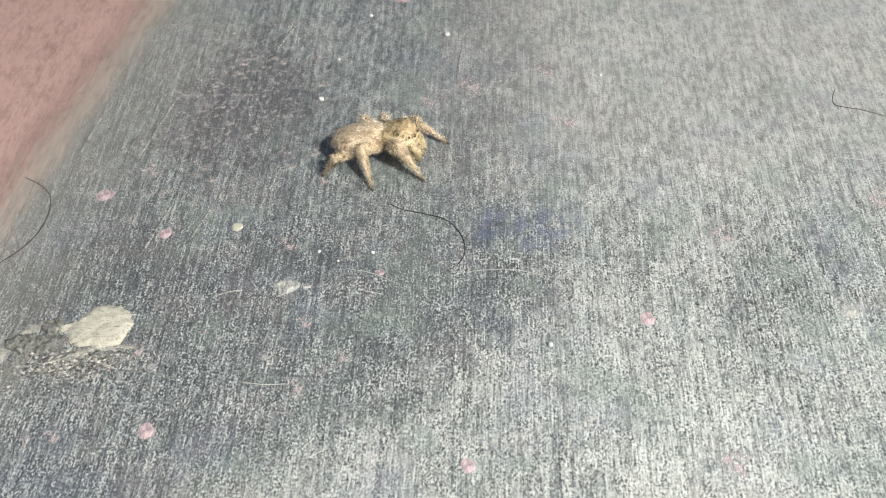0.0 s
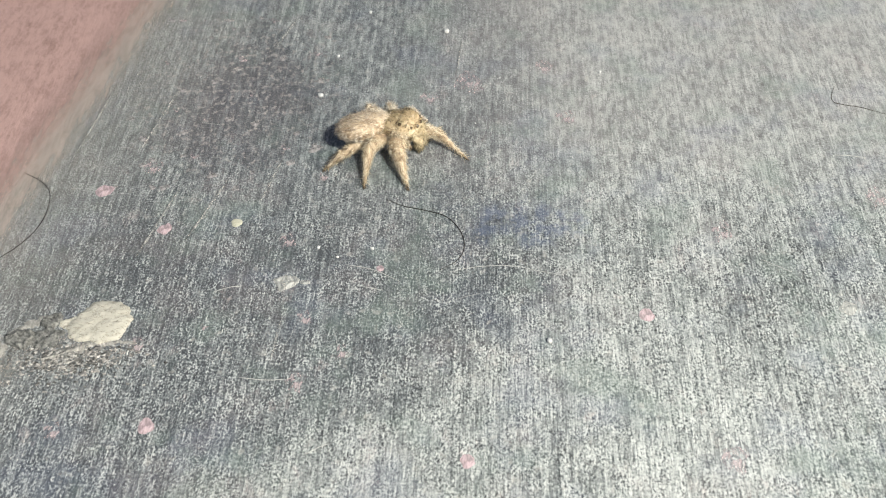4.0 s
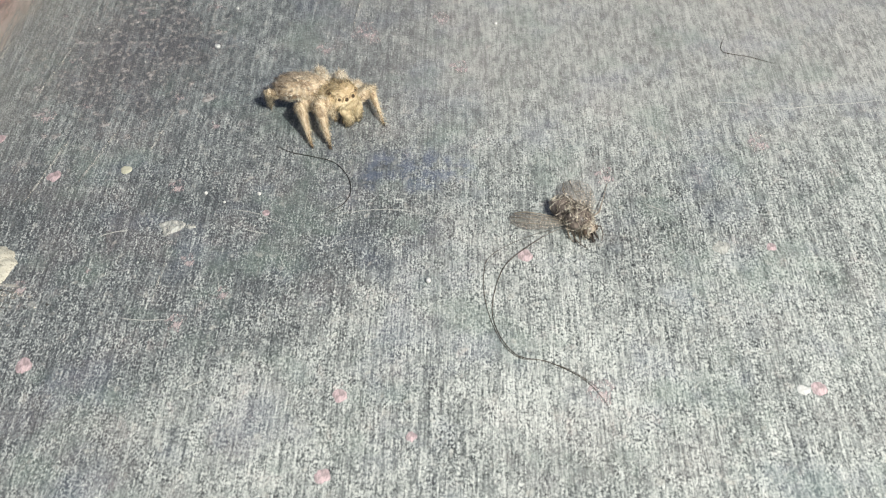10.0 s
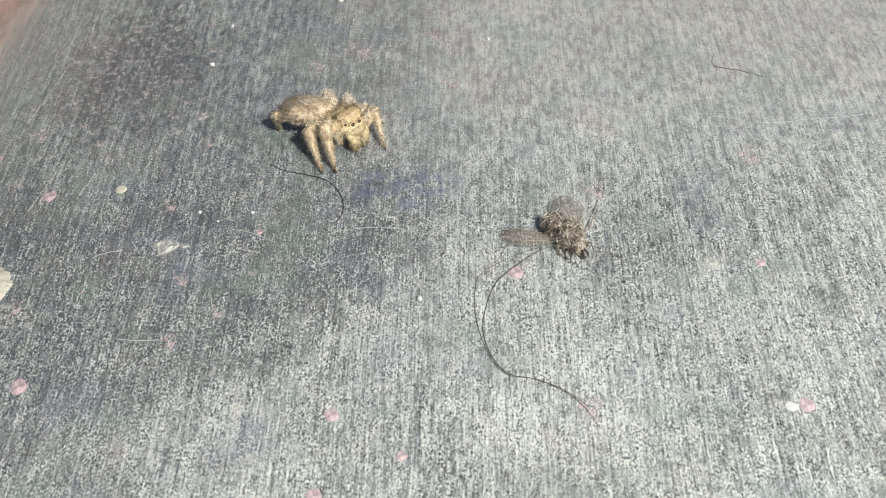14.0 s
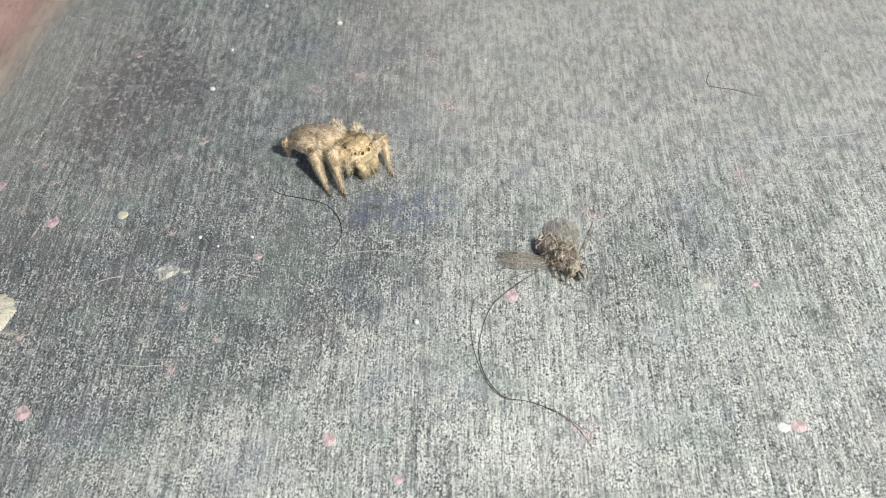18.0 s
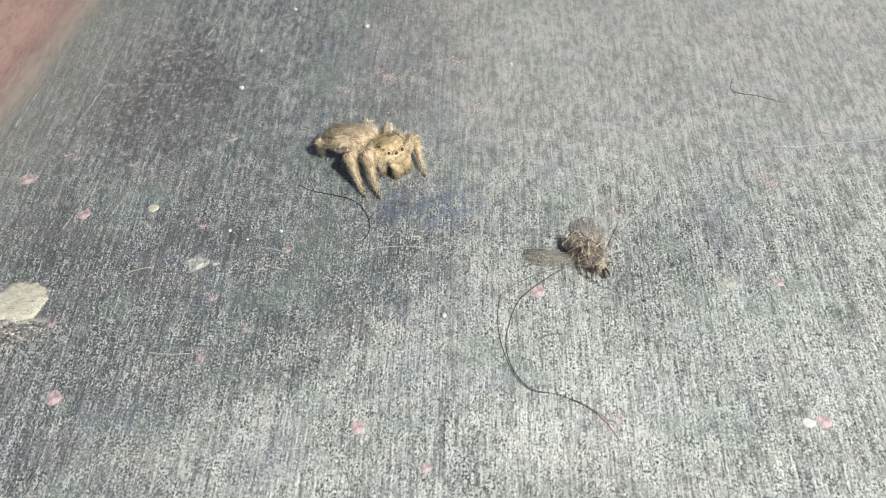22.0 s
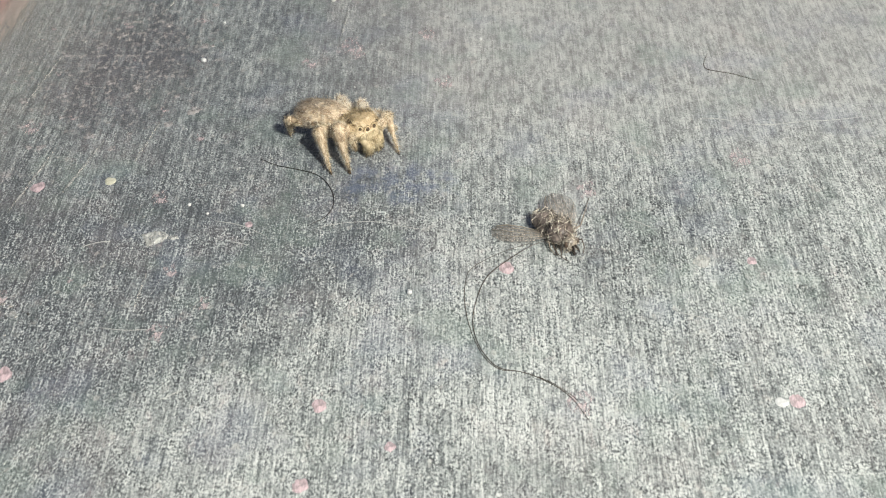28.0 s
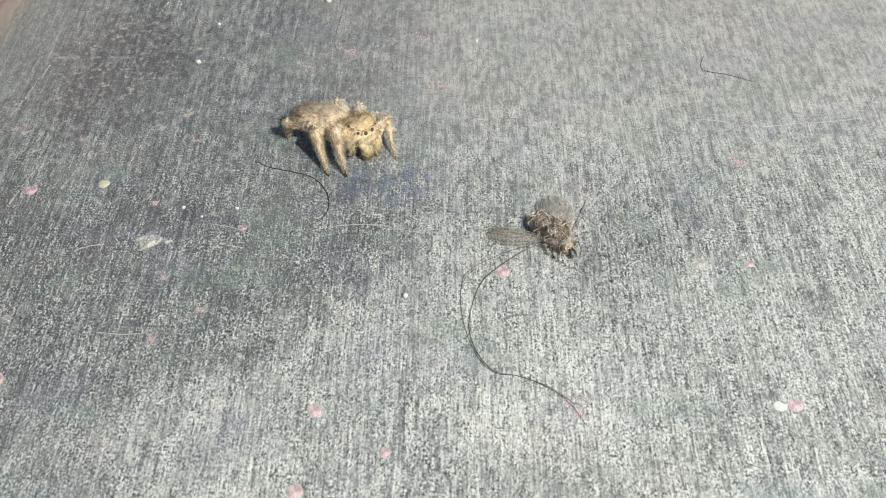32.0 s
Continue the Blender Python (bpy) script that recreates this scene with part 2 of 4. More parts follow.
def strip_material(name, low, high, edge_at, soft, cover=1.0):
    """Old brushed paint whose border has worn thin, in ragged streaks along the line of the strip."""
    n = Nodes(name)
    fine = n.noise((2.0, 0.5, 1), 4.0, 0.65, 10)
    grit = n.noise((5.0, 3.2, 2), 2.0, 0.6)
    patch = n.noise((0.25, 0.1, 0.2), 5.0, 0.65, 10)
    blotch = n.noise((0.55, 0.30, 0.4), 4.0, 0.7, 10)
    tone = n.math("ADD", n.math("MULTIPLY", fine, 0.6), n.math("ADD", n.math("MULTIPLY", grit, 0.35), n.math("ADD", n.math("MULTIPLY", blotch, 0.65), n.math("MULTIPLY", patch, 0.35))))
    split = n.tree.nodes.new("ShaderNodeSeparateXYZ")
    n.put(split.inputs[0], n.mm)
    edge = n.math("ADD", split.outputs["X"], n.math("MULTIPLY", split.outputs["Y"], -0.185))
    edge = n.math("ADD", edge, n.math("MULTIPLY", n.math("SUBTRACT", n.noise((1.1, 0.12, 1), 5.0, 0.75, 10), 0.5), 6.0))
    edge = n.math("ADD", edge, n.math("MULTIPLY", n.math("SUBTRACT", fine, 0.5), 2.5))
    n.put(n.bsdf.inputs["Alpha"], n.smooth(edge, edge_at - soft, edge_at + soft, cover, 0.0))
    return n.done(n.ramp(tone, [(0.60, low), (1.25, high)]), 0.6, n.math("ADD", fine, n.math("MULTIPLY", n.noise((0.7, 0.3, 1), 3.0, 0.6, 10), 1.6)), 0.14, 0.6)


def paint_material(name, low, high, fade=0.0):
    """Old matt paint with brushed grain; fade: how far it has worn off in specks."""
    n = Nodes(name)
    fine = n.noise((3.2, 1.2, 1), 4.0, 0.62, 3)
    grit = n.noise((5.5, 4.5, 2), 2.0, 0.6)
    patch = n.noise((0.25, 0.1, 0.2), 4.0, 0.6)
    tone = n.math("ADD", n.math("MULTIPLY", fine, 0.7), n.math("ADD", n.math("MULTIPLY", grit, 0.4), n.math("MULTIPLY", patch, 0.5)))
    colour = n.ramp(tone, [(0.50, low), (1.05, high)])
    if fade:
        n.put(n.bsdf.inputs["Alpha"], n.smooth(n.math("ADD", n.math("MULTIPLY", fine, 0.5), n.math("MULTIPLY", n.noise((1.3, 0.9, 1), 3.0, 0.7), 0.5)), 0.40, 0.62, 1.0 - fade, 1.0 - fade * 0.35))
    return n.done(colour, 0.6, n.math("ADD", fine, grit), 0.06, 0.5)


def putty_material():
    n = Nodes("dry_putty")
    crumb = n.noise((1.6, 1.6, 1.6), 5.0, 0.65)
    crack = n.noise((0.8, 1.6, 1), 4.0, 0.7, 20, 0.8)
    colour = n.ramp(crumb, [(0.25, (0.30, 0.275, 0.22)), (0.40, (0.465, 0.445, 0.37)), (0.8, (0.55, 0.53, 0.45))])
    colour = n.mix(n.smooth(n.math("ABSOLUTE", n.math("SUBTRACT", crack, 0.5)), 0.016, 0.004, 0.0, 0.8), colour, (0.13, 0.115, 0.085))
    return n.done(colour, 0.85, n.math("ADD", crumb, crack), 0.16, 0.7, 0.25)


def fur_material(name, stops, patch=1.1, own=0.55, along=1.0, blotch=1.25, marks=(), lines=0.0):
    """Short hair and hide: each hair takes a tint of its own, and the hide is mottled. marks: coloured bands, each with the
    axis and the range over which it comes in, a second axis and range, and its amount."""
    n = Nodes(name)
    mottle = n.noise((patch * along, patch, patch), 4.0, 0.65, 0, 0.6)
    fine = n.noise((5, 5, 5), 3.0, 0.6)
    tone = n.math("MULTIPLY_ADD", n.random_island(), own)
    tone.node.inputs[2].default_value = 0.305 - 0.5 * blotch - 0.5 * own
    tone = n.math("ADD", tone, n.math("ADD", n.math("MULTIPLY", mottle, blotch), n.math("MULTIPLY", fine, 0.35)))
    colour = n.ramp(tone, stops)
    split = n.tree.nodes.new("ShaderNodeSeparateXYZ")
    n.put(split.inputs[0], n.mm)
    if lines:
        wave = n.noise((patch * 0.9, patch * 1.5, patch * 1.5), 2.0, 0.55, 0, 0.9)
        wave = n.smooth(n.math("ABSOLUTE", n.math("SUBTRACT", wave, 0.5)), 0.006, 0.036, lines, 0.0)
        colour = n.mix(n.math("MULTIPLY", wave, n.smooth(n.noise((0.9, 0.9, 0.9), 2.0), 0.40, 0.58)), colour, (0.13, 0.088, 0.046))
    for tint, amount, (axis, centre, half), (other, low, high) in marks:
        band = n.smooth(n.math("ABSOLUTE", n.math("SUBTRACT", split.outputs[axis], centre)), half * 0.5, half, amount, 0.0)
        band = n.math("MULTIPLY", band, n.smooth(split.outputs[other], low, high))
        colour = n.mix(n.math("MULTIPLY", band, n.smooth(mottle, 0.30, 0.55, 0.6, 1.0)), colour, tint)
    return n.done(colour, 0.55, fine, 0.05, 0.4, 0.3)


def plain_material(name, low, high, rough=0.5, per_mm=3.0, specular=0.5, bump=0.02):
    n = Nodes(name)
    grain = n.noise((per_mm,) * 3, 4.0, 0.6)
    return n.done(n.ramp(grain, [(0.3, low), (0.7, high)]), rough, grain, bump, 0.4, specular)


def wing_material():
    n = Nodes("fly_wing_membrane")
    grain = n.noise((2.5, 2.5, 2.5), 3.0)
    n.bsdf.inputs["Alpha"].default_value = 0.29
    n.done(n.ramp(grain, [(0.3, (0.27, 0.245, 0.205)), (0.7, (0.42, 0.375, 0.325))]), 0.45, grain, 0.02, 0.3)
    return n.material


FLOOR = floor_material()
RED = strip_material("faded_red_paint", (0.135, 0.074, 0.062), (0.43, 0.288, 0.254), -70.2, 3.6)
CREAM = strip_material("cream_undercoat", (0.18, 0.155, 0.13), (0.50, 0.435, 0.375), -67.0, 2.4, 0.85)
PINK = paint_material("pink_paint", (0.48, 0.355, 0.365), (0.74, 0.565, 0.58), 0.55)
PINK_FAINT = paint_material("worn_pink_paint", (0.44, 0.365, 0.365), (0.66, 0.55, 0.545), 1.15)
DUST = paint_material("pale_dust", (0.26, 0.245, 0.235), (0.52, 0.49, 0.47), 0.55)
PALE = paint_material("pale_paint", (0.36, 0.36, 0.33), (0.62, 0.62, 0.57), 0.6)
PUTTY = putty_material()
PUTTY_DUST = paint_material("putty_dust", (0.08, 0.076, 0.068), (0.46, 0.43, 0.385), 1.15)
CRUMB = fur_material("putty_crumb", [(0.10, (0.05, 0.049, 0.046)), (0.45, (0.17, 0.165, 0.152)), (0.95, (0.46, 0.44, 0.40))], 1.0, 1.0)
PUTTY_THIN = paint_material("thin_putty", (0.30, 0.29, 0.255), (0.58, 0.56, 0.50), 0.55)
SCAB = plain_material("rough_grey_scab", (0.03, 0.031, 0.029), (0.27, 0.27, 0.245), 0.7, 3.6, 0.4, 0.45)
YELLOW = plain_material("yellowish_flake", (0.38, 0.375, 0.28), (0.56, 0.545, 0.43), 0.7)
WHITE = plain_material("white_grit", (0.45, 0.45, 0.43), (0.68, 0.68, 0.66), 0.5)
LINT = plain_material("pale_lint", (0.32, 0.32, 0.30), (0.54, 0.54, 0.51), 0.6)
SCRATCH = paint_material("scratched_paint", (0.16, 0.165, 0.16), (0.46, 0.46, 0.43), 0.85)
HAIR = plain_material("dark_hair", (0.012, 0.010, 0.009), (0.035, 0.028, 0.022), 0.35, 1.0)
THIN_HAIR = plain_material("brown_hair", (0.04, 0.032, 0.026), (0.11, 0.088, 0.066), 0.3, 1.0)
BACK_MARKS = [((0.38, 0.265, 0.13), 0.10, ("Z", 3.7, 0.75), ("X", -1.6, -0.2)), ((0.86, 0.75, 0.54), 0.45, ("Z", 2.2, 0.65), ("X", -1.0, 0.6))]
TAIL_MARKS = [((0.50, 0.375, 0.26), 0.35, ("Z", 1.8, 0.75), ("X", 0.4, -1.4)), ((0.94, 0.84, 0.66), 0.95, ("Z", 0.75, 0.52), ("X", -4.2, -1.6)), ((0.36, 0.26, 0.19), 0.28, ("X", -5.2, 1.6), ("Z", -1.5, 0.5))]
CARAPACE = fur_material("ochre_carapace_fur", [(0.04, (0.16, 0.11, 0.05)), (0.22, (0.47, 0.355, 0.18)), (0.42, (0.68, 0.545, 0.31)), (0.74, (0.86, 0.745, 0.49))], 1.8, 0.65, marks=BACK_MARKS, lines=0.75)
ABDOMEN = fur_material("mottled_abdomen_fur", [(0.02, (0.18, 0.125, 0.085)), (0.18, (0.52, 0.41, 0.30)), (0.36, (0.76, 0.64, 0.49)), (0.60, (0.94, 0.85, 0.70))], 1.5, 0.42, 0.5, 1.7, TAIL_MARKS, 0.6)
LEG_FUR = fur_material("banded_leg_fur", [(0.04, (0.15, 0.105, 0.058)), (0.22, (0.43, 0.33, 0.20)), (0.42, (0.69, 0.58, 0.40)), (0.68, (0.90, 0.81, 0.63))], 1.3, 0.6, 0.8, lines=0.6)
PALE_LEG_FUR = fur_material("pale_leg_fur", [(0.02, (0.20, 0.15, 0.095)), (0.18, (0.58, 0.47, 0.33)), (0.36, (0.82, 0.73, 0.57)), (0.60, (0.94, 0.88, 0.75))], 1.3, 0.6, 0.8, lines=0.7)
TIP_FUR = fur_material("brown_leg_tip_fur", [(0.10, (0.07, 0.045, 0.022)), (0.45, (0.24, 0.165, 0.085)), (0.85, (0.48, 0.37, 0.22))], 1.3, 0.8, 0.8)
FACE_FUR = fur_material("cream_face_fur", [(0.10, (0.28, 0.215, 0.11)), (0.40, (0.57, 0.475, 0.29)), (0.8, (0.80, 0.70, 0.48))], 1.8, 0.8, lines=0.5)
EYE_BLACK = plain_material("spider_eye", (0.03, 0.02, 0.011), (0.11, 0.075, 0.04), 0.12, 1.0, 0.6, 0.0)
HIDE = fur_material("ochre_hide", [(0.16, (0.09, 0.06, 0.036)), (0.36, (0.28, 0.20, 0.125)), (0.56, (0.50, 0.39, 0.26)), (0.80, (0.74, 0.63, 0.46))], 1.9, 0.0, 0.6)
DOME_HIDE = fur_material("ochre_dome_hide", [(0.14, (0.06, 0.042, 0.022)), (0.36, (0.44, 0.325, 0.185)), (0.58, (0.60, 0.465, 0.285)), (0.80, (0.78, 0.66, 0.48))], 2.4, 0.0, marks=BACK_MARKS, lines=0.75)
CLAW = plain_material("dark_claw", (0.03, 0.022, 0.016), (0.09, 0.07, 0.05), 0.4)
PALE_HIDE = fur_material("cream_hide", [(0.15, (0.24, 0.185, 0.10)), (0.5, (0.48, 0.39, 0.24)), (0.85, (0.68, 0.58, 0.40))], 1.8, 0.0)
FLY_HIDE = fur_material("grey_fly_hide", [(0.10, (0.03, 0.022, 0.016)), (0.26, (0.17, 0.14, 0.11)), (0.44, (0.42, 0.365, 0.29)), (0.72, (0.78, 0.72, 0.60))], 1.6, 1.0)
FLY_CORE = plain_material("grey_fly_core", (0.05, 0.037, 0.032), (0.36, 0.295, 0.25), 0.4, 1.7)
FLY_HEAD = plain_material("brown_fly_head", (0.06, 0.05, 0.04), (0.38, 0.33, 0.26), 0.4, 2.2)
FLY_LEG = plain_material("brown_fly_leg", (0.03, 0.022, 0.016), (0.13, 0.10, 0.075), 0.35)
FLY_PALE_LEG = plain_material("pale_fly_leg", (0.12, 0.095, 0.07), (0.36, 0.30, 0.235), 0.4)
FLY_DARK = plain_material("dark_fly_chitin", (0.012, 0.009, 0.008), (0.05, 0.036, 0.028), 0.3)
FLY_EYE = plain_material("fly_eye", (0.03, 0.02, 0.014), (0.11, 0.075, 0.05), 0.4, 8.0)
WING = wing_material()
VEIN = plain_material("wing_vein", (0.22, 0.185, 0.14), (0.42, 0.365, 0.29), 0.22)


# ---- mesh helpers ----
class Shape:
    """Collects vertices and faces, in millimetres."""

    def __init__(self):
        self.v, self.f, self.m = [], [], []

    def add(self, verts, faces, slot=0):
        base = len(self.v)
        self.m.extend([slot] * len(faces))
        self.v.extend(verts)
        self.f.extend([tuple(base + i for i in f) for f in faces])

    def tube(self, path, radii, sides=8, squash=1.0, slot=0):
        """A closed tube along a path of points, with a radius at each."""
        path = [Vector(p) for p in path]
        verts, faces = [], []
        for i, p in enumerate(path):
            way = (path[min(i + 1, len(path) - 1)] - path[max(i - 1, 0)]).normalized()
            side = way.cross(Vector((0, 0, 1)))
            side = side.normalized() if side.length > 1e-4 else Vector((0, 1, 0))
            up = side.cross(way).normalized()
            for k in range(sides):
                a = 2 * math.pi * k / sides
                verts.append(p + (side * math.cos(a) + up * math.sin(a) * squash) * radii[i])
        for i in range(len(path) - 1):
            for k in range(sides):
                a, b = i * sides + k, i * sides + (k + 1) % sides
                faces.append((a, b, b + sides, a + sides))
        faces.append(tuple(range(sides))[::-1])
        faces.append(tuple(range((len(path) - 1) * sides, len(path) * sides)))
        self.add(verts, faces, slot)

    def ball(self, centre, radii, square=1.0, rings=14, sides=20, shape=None, rough=0.0):
        """A ball or, with square below 1, a boxy one. shape(p) bends it. Gives places and normals for hair."""
        c, r = Vector(centre), Vector(radii)

        def power(v):
            return math.copysign(abs(v) ** square, v)

        verts = []
        for i in range(rings + 1):
            lat = math.pi * (i / rings - 0.5)
            for k in range(sides):
                lon = 2 * math.pi * k / sides
                p = Vector((power(math.cos(lat)) * power(math.cos(lon)), power(math.cos(lat)) * power(math.sin(lon)), power(math.sin(lat))))
                if rough:
                    p *= 1 + rough * noise.noise(p * 3 + c)
                p = Vector((p.x * r.x, p.y * r.y, p.z * r.z))
                verts.append(c + (shape(p) if shape else p))
        faces = []
        for i in range(rings):
            for k in range(sides):
                a, b = i * sides + k, i * sides + (k + 1) % sides
                faces.append((a, b, b + sides, a + sides))
        self.add(verts, faces)
        return [(v, (v - c).normalized()) for v in verts[sides:-sides]]

    def hair(self, root, tip, width, slot=1):
        """One hair: a thin three-sided spike."""
        root, tip = Vector(root), Vector(tip)
        way = (tip - root).normalized()
        side = way.orthogonal().normalized()
        other = way.cross(side)
        ring = [root + (side * math.cos(a) + other * math.sin(a)) * width for a in (0, 2.094, 4.189)]
        self.add([*ring, tip], [(0, 1, 3), (1, 2, 3), (2, 0, 3)], slot)

    def fur(self, spots, count, length, width, flow, rng, lift=0.5, stray=0.35, dark=0.0):
        """Hairs on the places and normals given, combed along flow."""
        flow = Vector(flow)
        for _ in range(count):
            v, n = spots[rng.randrange(len(spots))]
            p = v + Vector((rng.uniform(-1, 1), rng.uniform(-1, 1), rng.uniform(-1, 1))) * 0.14
            way = (n * lift + flow * (1 - lift) + Vector((rng.uniform(-1, 1), rng.uniform(-1, 1), rng.uniform(-1, 1))) * stray).normalized()
            self.hair(p - n * 0.05, p + way * length * rng.uniform(0.6, 1.3), width * rng.uniform(0.7, 1.2), 2 if rng.random() < dark else 1)

    def mat(self, spots, count, length, width, rng):
        """Matted hairs that lie every way across the places given."""
        for _ in range(count):
            v, n = spots[rng.randrange(len(spots))]
            way = Vector((rng.uniform(-1, 1), rng.uniform(-1, 1), rng.uniform(-1, 1)))
            way = (way - n * way.dot(n) * 0.8).normalized() * length * rng.uniform(0.3, 0.6)
            p = v + n * rng.uniform(0.02, 0.16)
            self.hair(p - way, p + way - n * 0.05, width * rng.uniform(0.6, 1.1))

    def mesh(self, name, material, smooth=True):
        m = bpy.data.meshes.new(name)
        m.from_pydata([tuple(Vector(v) * MM) for v in self.v], [], self.f)
        for one in material if isinstance(material, tuple) else (material, material):
            m.materials.append(one)
        m.polygons.foreach_set("material_index", self.m)
        if smooth:
            m.polygons.foreach_set("use_smooth", [True] * len(m.polygons))
        m.update()
        return m


def thing(name, shape, material, label, category, at=(0, 0, 0), turn=0.0, group="", kind="", smooth=True):
    ob = new(name, shape.mesh(name, material, smooth))
    ob.matrix_world = pose(at[0] * MM, at[1] * MM, at[2] * MM, 0, 0, turn)
    return tagged(ob, label, category, group, kind)


def part(name, shape, material, parent, label="", at=(0, 0, 0), turn=(0, 0, 0)):
    ob = new(name, shape.mesh(name, material))
    ob.parent = parent
    ob.matrix_basis = pose(at[0] * MM, at[1] * MM, at[2] * MM, *turn)
    return tagged(ob, label)


# ---- the floor ----
def make_floor():
    s = Shape()
    w, d = 3000, 12
    s.add([(-w, -w, 0), (w, -w, 0), (w, w, 0), (-w, w, 0), (-w, -w, -d), (w, -w, -d), (w, w, -d), (-w, w, -d)],
          [(0, 1, 2, 3), (7, 6, 5, 4), (0, 4, 5, 1), (1, 5, 6, 2), (2, 6, 7, 3), (3, 7, 4, 0)])
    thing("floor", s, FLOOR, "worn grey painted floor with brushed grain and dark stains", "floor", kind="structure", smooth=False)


def make_band(name, material, label, inner, outer, height, ragged, seed):
    """A strip of paint beside the grey, its edge ragged where the camera looks; inner and outer give its width."""
    rng = random.Random(seed)
    s = Shape()
    top, bottom = [], []

    def edge(y):
        return -43.6 - (132.5 - y) * 0.185

    ys = [-2990, -200] + [0.35 * i for i in range(600)] + [300, 2990]
    for y in ys:
        x = edge(max(-500, min(700, y)))
        wob = ragged * (noise.noise(Vector((y * 0.12, seed, 0))) * 1.2 + noise.noise(Vector((y * 1.1, seed, 3))) * 0.6 + rng.uniform(-0.2, 0.2))
        top.append((x + inner + wob, y, height))
        bottom.append((max(-2990, x + outer), y, height))
    n = len(ys)
    s.add(top + bottom + [(x, y, 0.001) for x, y, _ in top],
          [(i, i + 1, n + i + 1, n + i) for i in range(n - 1)] + [(i, 2 * n + i, 2 * n + i + 1, i + 1) for i in range(n - 1)])
    thing(name, s, material, label, "painted strip", kind="structure", smooth=False)


make_floor()
make_band("cream_strip", CREAM, "cream undercoat showing along the red paint", 9.0, -40, 0.012, 0.9, 2)
make_band("red_strip", RED, "faded red painted border of the floor", 5.0, -4000, 0.03, 0.8, 5)


# ---- paint spots, putty and grit on the floor ----
def blob(rx, ry, height, seed, rings=5, sides=22, uneven=0.25, lumps=0.3, blunt=1.0, lump_size=0.77):
    """A low mound with an uneven outline."""
    s = Shape()
    verts, faces = [(0, 0, height)], []
    for i in range(1, rings + 1):
        f = i / rings
        for k in range(sides):
            a = 2 * math.pi * k / sides
            ca, sa = (math.copysign(abs(v) ** blunt, v) for v in (math.cos(a), math.sin(a)))
            out = 1 + uneven * (noise.noise(Vector((ca * 1.1, sa * 1.1, seed * 1.7))) * 1.3 + 0.5 * noise.noise(Vector((ca * 3, sa * 3, seed * 2.3))) + 0.45 * noise.noise(Vector((ca * 8, sa * 8, seed * 3.1))))
            x, y = ca * rx * f * out, sa * ry * f * out
            z = height * (1 - f ** 7) * (1 + lumps * noise.noise(Vector((x, y, seed)) / lump_size)) if i < rings else 0.0
            verts.append((x, y, z))
    faces += [(0, 1 + k, 1 + (k + 1) % sides) for k in range(sides)]
    for i in range(rings - 1):
        for k in range(sides):
            a, b = 1 + i * sides + k, 1 + i * sides + (k + 1) % sides
            faces.append((a, a + sides, b + sides, b))
    s.add(verts, faces)
    return s


FRESH_SPOTS = [(-41.7, 93.9, 1.0), (-34.0, 88.0, 0.8), (13.2, 76.4, 0.78), (-2.9, 59.7, 0.72), (-30.4, 63.0, 0.78), (-11.8, 82.4, 0.40),
               (37.1, 60.5, 0.75), (36.3, 77.5, 0.55), (3.2, 55.5, 0.5), (-3.7, 51.6, 0.7), (-12.7, 132.5, 1.2)]
FAINT_SPOTS = [(-27.5, 74.7, 0.4), (-33.3, 72.3, 0.7), (-37.4, 97.8, 0.85), (-18.2, 68.1, 0.8), (-18.4, 75.8, 0.6), (-38.3, 62.4, 0.7), (18.8, 60.2, 1.1), (-4.0, 113.3, 1.7), (-8.4, 110.2, 0.9),
               (6.8, 106.5, 0.9), (21.5, 87.8, 1.0), (4.6, 116.2, 1.0), (37.8, 93.0, 1.1), (-21.3, 86.4, 0.8), (-14.5, 71.7, 0.6), (-18.9, 96.4, 0.5)]
for i, (x, y, r) in enumerate(FRESH_SPOTS):
    thing("paint_spot", blob(r * 0.92, r, 0.035, i + 1), PINK, "dried pink paint drop on the grey floor", "paint spot", (x, y, 0), group="pink paint drops")
for i, (x, y, r) in enumerate(FAINT_SPOTS):
    thing("paint_spot", blob(r, r * 1.3, 0.012, i + 40, uneven=0.5), PINK_FAINT, "faint worn pink paint mark on the grey floor", "paint spot", (x, y, 0), group="worn pink paint marks")
thing("paint_spot", blob(0.55, 0.55, 0.05, 77), WHITE, "white paint drop beside a pink one", "paint spot", (35.8, 60.3, 0))
thing("paint_spot", blob(0.75, 0.9, 0.014, 78, uneven=0.4), PALE, "pale grey paint mark on the grey floor", "paint spot", (31.6, 77.6, 0))

